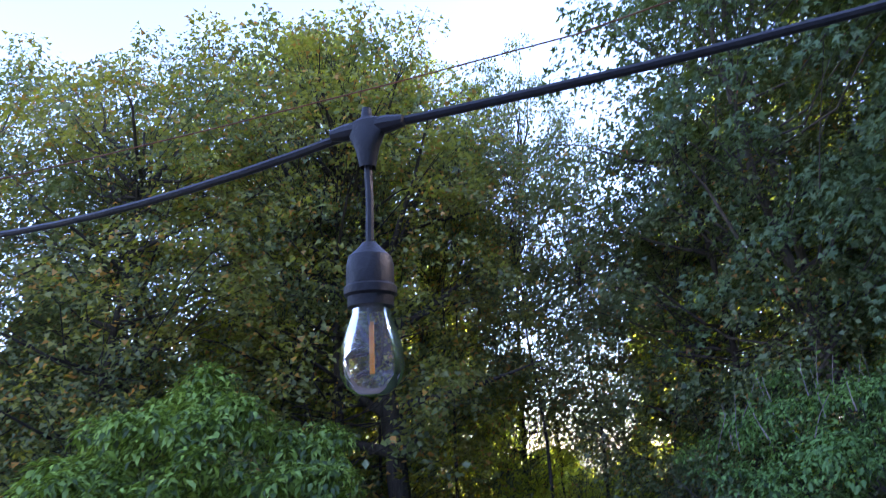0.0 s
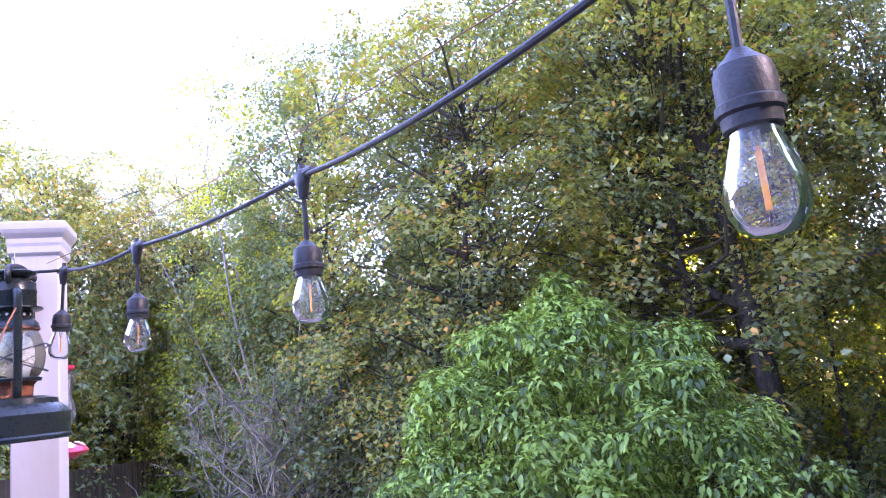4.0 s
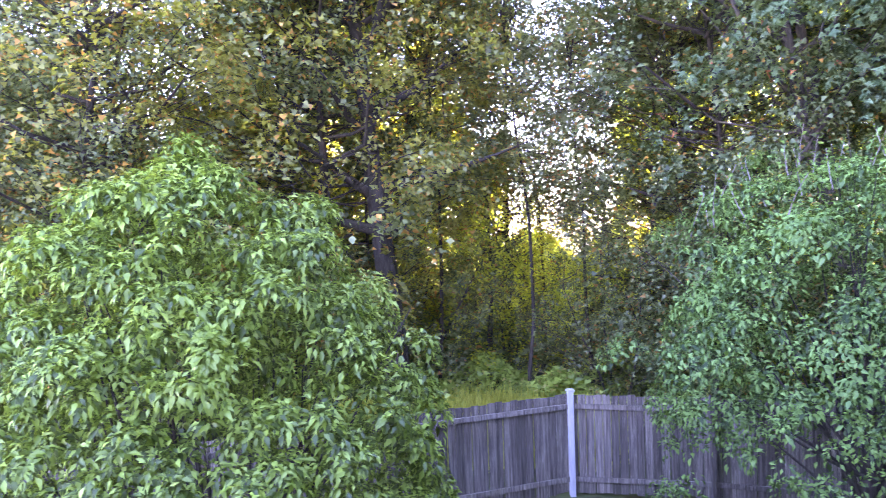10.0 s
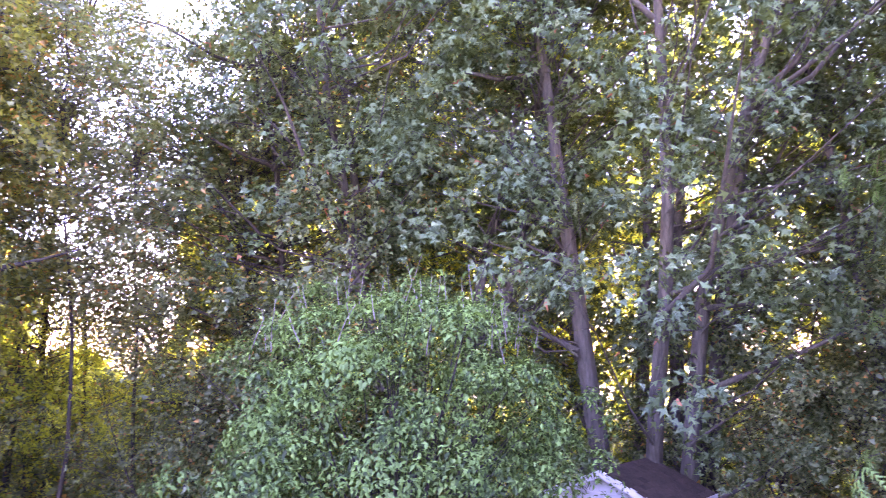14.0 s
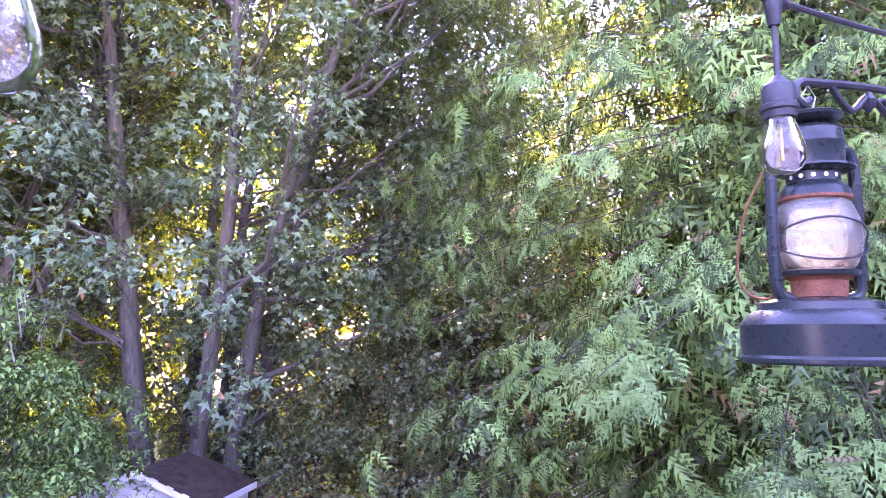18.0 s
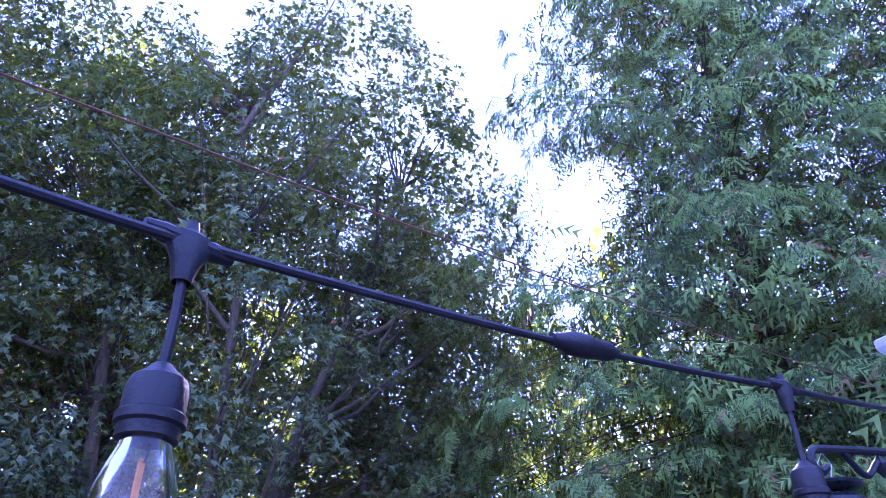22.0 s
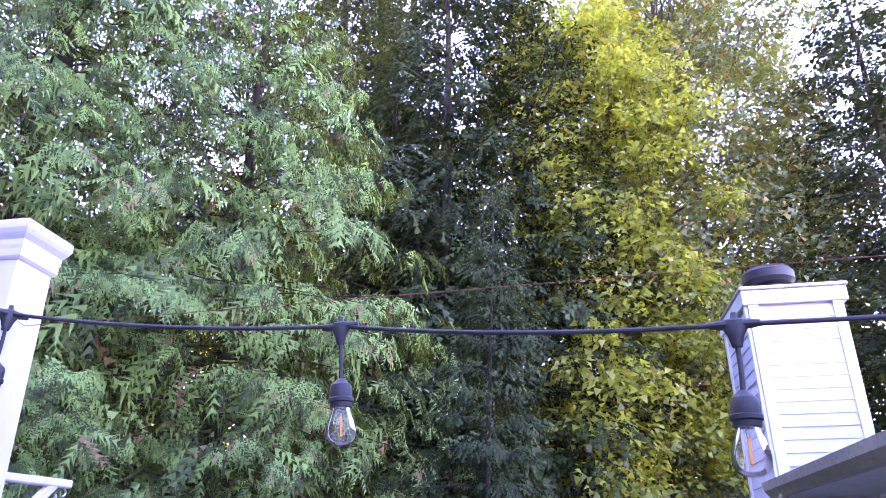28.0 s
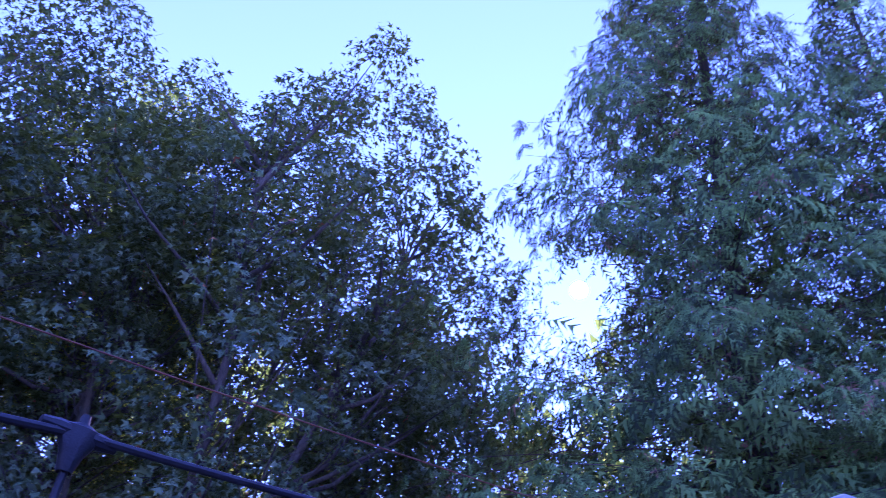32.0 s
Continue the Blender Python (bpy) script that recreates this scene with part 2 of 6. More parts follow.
BARK_MAPLE = surface("maple_bark", (0.048, 0.041, 0.034), (0.125, 0.108, 0.090), 0.92, 3, (6, 6, 1), bump=0.7, fine=24, dirt=(0.06, 0.07, 0.05))
BARK_PALE = surface("pale_grey_bark", (0.16, 0.13, 0.12), (0.36, 0.31, 0.29), 0.9, 3, (5, 5, 1), bump=0.5, fine=30, dirt=(0.10, 0.08, 0.07))
SOIL = surface("grass_and_soil", (0.03, 0.045, 0.014), (0.075, 0.10, 0.030), 0.95, 0.9, bump=0.8, fine=14, dirt=(0.06, 0.047, 0.03))
LEAF_SHRUB = leafage("shrub_leaf", (0.032, 0.076, 0.012), (0.27, 0.42, 0.072), (0.38, 0.50, 0.05), 0.22, 0.035, 0.36)
LEAF_FRUIT = leafage("fruit_tree_leaf", (0.013, 0.042, 0.015), (0.135, 0.285, 0.080), (0.32, 0.46, 0.05), 0.18, 0.022, 0.40)
# dull blue-green with the shade put into it; LEAF_GOLD is the lit version
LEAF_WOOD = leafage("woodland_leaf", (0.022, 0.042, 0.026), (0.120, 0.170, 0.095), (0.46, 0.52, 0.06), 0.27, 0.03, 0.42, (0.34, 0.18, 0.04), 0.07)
# halfway to LEAF_GOLD: sun on the crowns put into the colour, with autumn leaves
LEAF_OLIVE = leafage("olive_leaf", (0.040, 0.062, 0.028), (0.150, 0.180, 0.070), (0.62, 0.58, 0.05), 0.42, 0.03, 0.42, (0.42, 0.22, 0.04), 0.10)
# sunlight on the far trees is put into this bright yellow colour
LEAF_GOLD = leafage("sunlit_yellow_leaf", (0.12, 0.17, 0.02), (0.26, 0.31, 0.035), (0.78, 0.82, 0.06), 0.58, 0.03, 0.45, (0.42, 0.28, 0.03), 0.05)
# lit leaf of the clearing tree: the sun on it is put into the colour
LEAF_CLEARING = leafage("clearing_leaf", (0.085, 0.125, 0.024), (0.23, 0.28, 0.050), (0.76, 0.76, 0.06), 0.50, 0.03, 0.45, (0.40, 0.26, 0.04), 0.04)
LEAF_MAPLE = leafage("maple_leaf", (0.020, 0.050, 0.030), (0.090, 0.165, 0.105), (0.52, 0.58, 0.05), 0.21, 0.022, 0.45, (0.34, 0.13, 0.06), 0.006)
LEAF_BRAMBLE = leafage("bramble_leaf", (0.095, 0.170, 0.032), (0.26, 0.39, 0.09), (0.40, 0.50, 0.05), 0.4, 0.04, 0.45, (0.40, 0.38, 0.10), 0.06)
# raised pale yellow: the sunlight on the grass is put into its colour
LEAF_GRASS = leafage("sunlit_grass", (0.26, 0.30, 0.045), (0.42, 0.44, 0.07), (0.65, 0.64, 0.08), 0.45, 0.03, 0.6)
NEEDLE_CEDAR = leafage("cedar_spray", (0.013, 0.037, 0.012), (0.125, 0.265, 0.078), (0.40, 0.44, 0.05), 0.18, 0.02, 0.5, (0.24, 0.14, 0.08), 0.03)
NEEDLE_FIR = leafage("fir_needle", (0.013, 0.031, 0.013), (0.046, 0.082, 0.032), (0.10, 0.12, 0.02), 0.2, 0.02, 0.5)


# ---- mesh helpers ----
def link_mesh(name, me, mat, parent=None, label=""):
    if mat is not None:
        me.materials.append(mat)
    ob = new(name, me)
    if parent is not None:
        ob.parent = parent
    return tagged(ob, label)


def part(name, bm, mat, parent=None, label="", smooth=False):
    me = bpy.data.meshes.new(name)
    bm.normal_update()
    bm.to_mesh(me)
    bm.free()
    if smooth:
        me.polygons.foreach_set("use_smooth", [True] * len(me.polygons))
        me.set_sharp_from_angle(angle=radians(34))
    return link_mesh(name, me, mat, parent, label)


def array_mesh(name, verts, faces, mat, parent=None, label=""):
    """A mesh from arrays: verts (n, 3), faces (m, k) with k corners each."""
    me = bpy.data.meshes.new(name)
    n, (m, k) = len(verts), faces.shape
    me.vertices.add(n)
    me.vertices.foreach_set("co", np.ascontiguousarray(verts, np.float32).ravel())
    me.loops.add(m * k)
    me.loops.foreach_set("vertex_index", np.ascontiguousarray(faces, np.int32).ravel())
    me.polygons.add(m)
    me.polygons.foreach_set("loop_start", np.arange(0, m * k, k, dtype=np.int32))
    me.update(calc_edges=True)
    return link_mesh(name, me, mat, parent, label)


def empty(name, m, label, category, group="", kind=""):
    ob = new(name)
    ob.matrix_world = m
    ob.empty_display_size = 0.1
    return tagged(ob, label, category, group, kind)


def box(bm, size, at=(0, 0, 0), turn=None, bevel=0.0):
    made = bmesh.ops.create_cube(bm, size=1.0, matrix=Matrix.Translation(at) @ (turn or Matrix()) @ Matrix.Diagonal((*size, 1)))
    if bevel:
        edges = list({e for v in made["verts"] for e in v.link_edges})
        bmesh.ops.bevel(bm, geom=edges, offset=bevel, segments=1, affect="EDGES")
    return bm


def boxed(size, at=(0, 0, 0), bevel=0.0, turn=None):
    return box(bmesh.new(), size, at, turn, bevel)


def lathe(profile, n=24, at=(0, 0, 0), bm=None):
    """A turned form from (radius, height) pairs."""
    bm = bm or bmesh.new()
    rings = []
    for r, z in profile:
        if r < 1e-6:
            rings.append([bm.verts.new((at[0], at[1], at[2] + z))])
        else:
            rings.append([bm.verts.new((at[0] + r * math.cos(2 * math.pi * i / n), at[1] + r * math.sin(2 * math.pi * i / n), at[2] + z)) for i in range(n)])
    for a, b in zip(rings, rings[1:]):
        for i in range(n):
            j = (i + 1) % n
            if len(a) == 1 and len(b) > 1:
                bm.faces.new((a[0], b[j], b[i]))
            elif len(b) == 1 and len(a) > 1:
                bm.faces.new((a[i], a[j], b[0]))
            elif len(a) > 1:
                bm.faces.new((a[i], a[j], b[j], b[i]))
    return bm


def tube(points, radius, n=8, bm=None, caps=True):
    """A round bar along points; radius may be one number or one a point."""
    bm = bm or bmesh.new()
    pts = [Vector(p) for p in points]
    radii = radius if isinstance(radius, (list, tuple)) else [radius] * len(pts)
    side, rings = None, []
    for i, p in enumerate(pts):
        way = (pts[min(i + 1, len(pts) - 1)] - pts[max(i - 1, 0)]).normalized()
        if side is None:
            side = way.orthogonal().normalized()
        side = (side - way * side.dot(way)).normalized()
        up = way.cross(side)
        rings.append([bm.verts.new(p + radii[i] * (math.cos(2 * math.pi * k / n) * side + math.sin(2 * math.pi * k / n) * up)) for k in range(n)])
    for a, b in zip(rings, rings[1:]):
        for i in range(n):
            bm.faces.new((a[i], a[(i + 1) % n], b[(i + 1) % n], b[i]))
    if caps:
        bm.faces.new(rings[0][::-1])
        bm.faces.new(rings[-1])
    return bm


def glide(points, steps=8):
    """A smooth line through points."""
    p = [Vector(q) for q in points]
    p = [2 * p[0] - p[1]] + p + [2 * p[-1] - p[-2]]
    out = []
    for a, b, c, d in zip(p, p[1:], p[2:], p[3:]):
        for k in range(steps):
            t = k / steps
            out.append(0.5 * (2 * b + (c - a) * t + (2 * a - 5 * b + 4 * c - d) * t * t + (3 * b - a - 3 * c + d) * t ** 3))
    return out + [p[-2]]


def polar(az, d, z=0.0):
    a = radians(az)
    return Vector((0.15 - d * math.sin(a), d * math.cos(a), z))

# ---- plants: generators ----
def unit(v):
    return v / np.maximum(np.linalg.norm(v, axis=-1, keepdims=True), 1e-9)


def leaf_arrays(centres, ways, normals, length, width, fold=0.25, six=False):
    """Leaves as pointed blades along ways: two triangles folded at the midrib, or four with a drooping tip."""
    n = len(centres)
    ways = unit(ways)
    side = unit(np.cross(ways, normals))
    nor = np.cross(side, ways)
    L, W = np.broadcast_to(length, n)[:, None], np.broadcast_to(width, n)[:, None]
    base, tip = centres, centres + ways * L
    mid = centres + ways * L * 0.45
    left, right = mid + side * W * 0.5 + nor * W * fold, mid - side * W * 0.5 + nor * W * fold
    if not six:
        v = np.stack([base, left, tip, right], 1).reshape(-1, 3)
        f = np.arange(n)[:, None] * 4
        return v, np.concatenate([f + [0, 3, 2], f + [0, 2, 1]])
    low = tip - nor * L * 0.22
    rib = centres + ways * L * 0.5
    v = np.stack([base, left, low, right, rib], 1).reshape(-1, 3)
    f = np.arange(n)[:, None] * 5
    return v, np.concatenate([f + [0, 4, 1], f + [0, 3, 4], f + [1, 4, 2], f + [4, 3, 2]])


def tri_leaves(centres, ways, normals, length, width):
    """Small leaves as single pointed triangles."""
    n = len(centres)
    ways = unit(ways)
    side = unit(np.cross(ways, normals))
    L, W = np.broadcast_to(length, n)[:, None], np.broadcast_to(width, n)[:, None]
    v = np.stack([centres - side * W * 0.5 + ways * L * 0.1, centres + side * W * 0.5, centres + ways * L], 1).reshape(-1, 3)
    return v, np.arange(3 * n).reshape(n, 3)


def lobed_leaves(centres, ways, normals, length, width):
    """Maple leaves: three pointed lobes with notches between them, slightly cupped, of three triangles each."""
    n = len(centres)
    ways = unit(ways)
    side = unit(np.cross(ways, normals))
    nor = np.cross(side, ways)
    L, W = np.broadcast_to(length, n)[:, None], np.broadcast_to(width, n)[:, None]
    out = lambda u, v, w: centres + ways * L * u + side * W * v + nor * L * w
    v = np.stack([out(0, 0, 0), out(0.58, 0.60, -0.08), out(0.45, 0, 0.03), out(0.58, -0.60, -0.08), out(0.25, 0.20, 0.02), out(0.25, -0.20, 0.02), out(1.0, 0, -0.10)], 1).reshape(-1, 3)
    f = np.arange(n)[:, None] * 7
    return v, np.concatenate([f + [0, 1, 2], f + [0, 2, 3], f + [4, 6, 5]])


def limb_arrays(segments, n=5):
    """Tapered bars: rows of (x0 y0 z0 r0 x1 y1 z1 r1)."""
    s = np.asarray(segments, float)
    thin = s[:, 3] < 0.03
    if n > 3 and thin.any() and not thin.all():
        (va, fa), (vb, fb) = limb_arrays(s[~thin], n), limb_arrays(s[thin], 3)
        return np.concatenate([va, vb]), np.concatenate([fa, fb + len(va)])
    p0, r0, p1, r1 = s[:, :3], s[:, 3:4], s[:, 4:7], s[:, 7:8]
    way = unit(p1 - p0)
    ref = np.where(np.abs(way[:, 2:3]) > 0.9, [[1.0, 0, 0]], [[0, 0, 1.0]])
    a = unit(np.cross(way, ref))
    b = np.cross(way, a)
    ang = np.arange(n) * 2 * np.pi / n
    ring = np.cos(ang)[None, :, None] * a[:, None] + np.sin(ang)[None, :, None] * b[:, None]
    v = np.concatenate([p0[:, None] + ring * r0[:, None], p1[:, None] + ring * r1[:, None]], 1).reshape(-1, 3)
    i = np.arange(n)
    q = np.stack([i, (i + 1) % n, n + (i + 1) % n, n + i], 1)
    return v, (np.arange(len(s))[:, None, None] * 2 * n + q[None]).reshape(-1, 4)


def wander(rng, p0, way, length, r0, r1, steps, bend=0.25, lift=0.0):
    """A bent bar as segments; gives the segments and the points along it."""
    segs, pts, p, w = [], [np.array(p0, float)], np.array(p0, float), unit(np.array(way, float))
    for k in range(steps):
        w = unit(w + rng.normal(0, bend, 3) / math.sqrt(steps) + np.array([0, 0, lift / steps]))
        q = p + w * length / steps
        ra, rb = (r0 + (r1 - r0) * t for t in (k / steps, (k + 1) / steps))
        segs.append((*p, ra, *q, rb))
        p = q
        pts.append(p)
    return segs, np.array(pts), w


def broadleaf(seed, height, radius, bole, leaves, leaf, trunks=1, limbs=16, trunk_r=0.2, spread=0.34, top=0.75, sparse=0.0, base_wide=0.0, lean=0.0, flat=0.62, lie_flat=0.55):
    """Trunk with limbs, branches and twigs, and leaves in clumps round the twigs. Gives bar and leaf arrays."""
    rng = np.random.default_rng(seed)
    segs, tips = [], []
    for k in range(trunks):
        a = 2 * math.pi * k / max(trunks, 1) + rng.uniform(0, 1)
        off = np.array([math.cos(a), math.sin(a), 0]) * (0.0 if trunks == 1 else base_wide)
        way = np.array([math.cos(a) * (0.12 if trunks > 1 else lean), math.sin(a) * (0.12 if trunks > 1 else 0), 1])
        s, pts, _ = wander(rng, off - [0, 0, 0.4], way, height * rng.uniform(0.86, 0.98), trunk_r, trunk_r * 0.12, 9, 0.16, 0.1)
        segs += s
        for _ in range(max(4, limbs // trunks)):
            t = rng.uniform(bole, 0.97)
            i = min(int(t * 9), 8)
            p = pts[i] + (pts[i + 1] - pts[i]) * (t * 9 - i)
            rise = (t - bole) / (1 - bole)
            reach = radius * (0.45 + 0.75 * math.sin(math.pi * min(1, 0.18 + rise * top)) ** 0.8) * rng.uniform(0.65, 1.05) * (1 - 0.55 * rise ** 3)
            b = rng.uniform(0, 2 * math.pi)
            way = (math.cos(b), math.sin(b), rng.uniform(0.1, 0.7) + 0.5 * rise)
            r = trunk_r * (1 - t) * 0.55 + 0.02
            s, bp, w = wander(rng, p, way, reach, r, 0.012, 5, 0.35, 0.15)
            segs += s
            for _ in range(6):
                u = rng.uniform(0.25, 1.0)
                j = min(int(u * 5), 4)
                q = bp[j] + (bp[j + 1] - bp[j]) * (u * 5 - j)
                s, tp, _ = wander(rng, q, unit(np.array(way)) * 0.5 + rng.normal(0, 0.6, 3) + [0, 0, 0.15], reach * rng.uniform(0.2, 0.42), 0.016, 0.005, 3, 0.4)
                segs += s
                if rng.random() > sparse:
                    tips += [tp[1], tp[2], tp[3]]
            tips.append(bp[-1])
    tips = np.array(tips)
    n = leaves
    pick = rng.integers(0, len(tips), n)
    c = tips[pick] + rng.normal(0, spread, (n, 3)) * [1, 1, flat]
    c[:, 2] -= 0.25 * np.hypot(*(c - tips[pick])[:, :2].T) * (flat < 0.4)
    nor = unit(rng.normal(0, lie_flat, (n, 3)) + [0, 0, 0.8])
    ways = rng.normal(0, 1, (n, 3)) * [1, 1, 0.5] + [0, 0, -0.35]
    size = leaf * rng.uniform(0.6, 1.35, n)
    return limb_arrays(segs), leaf_arrays(c, ways, nor, size, size * rng.uniform(0.6, 0.95, n), 0.15)


def spray_form(rng, length, pairs, droop, blade):
    """One flat frond: an arching axis with pointed fingers on both sides, all of one piece. Gives verts and triangles."""
    u = np.linspace(0, 1, pairs + 1)
    axis = np.stack([u * length * (1 - 0.25 * droop * u), 0 * u, -droop * length * u ** 2], -1)
    v, f = list(axis), []
    for side in (-1, 1):
        for k in range(pairs):
            reach = blade * (1.0 - 0.62 * u[k]) * rng.uniform(0.75, 1.25) * (0.55 if k == 0 else 1)
            w = np.array([0.85, side * rng.uniform(0.5, 0.8), -0.25 - 0.5 * droop - 0.4 * u[k]])
            v.append(axis[k] + w * reach)
            f.append((k, k + 1, len(v) - 1) if side > 0 else (k + 1, k, len(v) - 1))
    return np.array(v), np.array(f)


def feather_form(rng, pairs, droop, reach):
    """One feathery spray of unit length: a thin arching spine with slender fingers swept forward on both sides."""
    u = np.linspace(0, 1, pairs + 1)
    axis = np.stack([u * (1 - 0.22 * droop * u), 0.03 * np.sin(u * 5), -droop * u ** 2], -1)
    v, f = list(axis), []
    for k in range(pairs):
        step = axis[k + 1] - axis[k]
        v.append(axis[k] + step * 0.60 + [0, 0.012, 0.004])
        m = len(v) - 1
        f.append((k, k + 1, m))
        for side in (-1, 1):
            far = reach * (1.0 - 0.55 * u[k]) * rng.uniform(0.7, 1.25) * (0.6 if k == 0 else 1)
            v.append(axis[k] + np.array([0.80, side * rng.uniform(0.42, 0.72), -0.12 - 0.75 * droop - 0.3 * u[k]]) * far)
            f.append((k, m, len(v) - 1) if side > 0 else (m, k, len(v) - 1))
    return np.array(v), np.array(f)


def spread_forms(forms, rng, places, ways, normals, sizes):
    """Many copies of a few small forms, turned along ways, as one pair of arrays."""
    which = rng.integers(0, len(forms), len(places))
    vs, fs, start = [], [], 0
    for k, (v, f) in enumerate(forms):
        m = which == k
        x = unit(ways[m])
        y = unit(np.cross(normals[m], x))
        z = np.cross(x, y)
        w = (v[None, :, 0:1] * x[:, None] + v[None, :, 1:2] * y[:, None] + v[None, :, 2:3] * z[:, None]) * sizes[m][:, None, None] + places[m][:, None]
        vs.append(w.reshape(-1, 3))
        fs.append((np.arange(m.sum())[:, None, None] * len(v) + f[None]).reshape(-1, 3) + start)
        start += len(vs[-1])
    return np.concatenate(vs), np.concatenate(fs)


def conifer(seed, height, radius, boughs, sprays, spray, droop=0.3, power=0.9, bole=0.03, trunk_r=0.3, inner=0.35, hang=0.5, gap=0.0, tier=0.0, pairs=5, bunch=7, cone=0.0):
    """A trunk with boughs that get shorter upwards, hung with flat fronds."""
    rng = np.random.default_rng(seed)
    segs, pts, _ = wander(rng, (0, 0, -0.5), (0, 0, 1), height + 0.5, trunk_r, 0.02, 10, 0.03, 0)
    segs = list(segs)
    forms = [spray_form(rng, 1.0, pairs, 0.10 + 0.2 * k / 3, 0.40) for k in range(4)]
    place, way, nor = [], [], []
    per = max(3, sprays // boughs)
    for b in range(boughs):
        t = bole + (1 - bole) * ((b + rng.uniform(0, 1)) / boughs) ** 1.15
        if tier:
            t = min(0.995, (math.floor(t / tier) + rng.uniform(0, 0.45)) * tier)
        p = np.array([0, 0, height * t])
        reach = radius * (min(1.0, (1 - t) / cone) if cone else (1 - t) ** power) * rng.uniform(0.74, 1.12) + 0.12
        a = b * 2.39996 + rng.uniform(-0.4, 0.4)
        out = np.array([math.cos(a), math.sin(a), 0])
        rise = 0.45 * t - 0.12
        steps = 5
        line = [p + out * reach * u + [0, 0, reach * (rise * u - droop * u * u + 0.18 * max(0, u - 0.75))] for u in np.linspace(0, 1, steps + 1)]
        r = 0.012 + 0.02 * reach / max(radius, 0.1)
        segs += [(*line[i], r * (1 - i / steps) + 0.006, *line[i + 1], r * (1 - (i + 1) / steps) + 0.004) for i in range(steps)]
        line = np.array(line)
        m = max(2, int(per * (0.12 + 1.9 * (reach / radius) ** 1.5) / bunch))
        u = inner + (1 - inner) * rng.random(m) ** 0.75
        i = np.minimum((u * steps).astype(int), steps - 1)
        q = line[i] + (line[i + 1] - line[i]) * (u * steps - i)[:, None]
        sidev = np.cross(out, [0, 0, 1])
        s = rng.uniform(-1, 1, m)[:, None]
        q = q + sidev * s * 0.32 * reach * (1.15 - u)[:, None] + rng.normal(0, 0.05, (m, 3))
        w = out * rng.uniform(0.4, 1.0, (m, 1)) + sidev * s * 0.8 + np.array([0, 0, -1]) * rng.uniform(0.3, 1.2, (m, 1)) * hang
        k = np.repeat(np.arange(m), bunch)
        e = rng.normal(0, 1, (len(k), 3))
        place.append(q[k] + e * spray * 0.42 * [1, 1, 0.55])
        way.append(unit(w)[k] + e * [0.42, 0.42, 0.2] + rng.normal(0, 0.2, (len(k), 3)))
        nor.append(unit(np.array([0, 0, 1]) + out * 0.8 + rng.normal(0, 0.3, (len(k), 3))))
    place, way, nor = np.concatenate(place), np.concatenate(way), np.concatenate(nor)
    keep = rng.random(len(place)) > gap
    place, way, nor = place[keep], way[keep], nor[keep]
    return limb_arrays(segs, 5), spread_forms(forms, rng, place, way, nor, spray * rng.uniform(0.6, 1.25, len(place)))


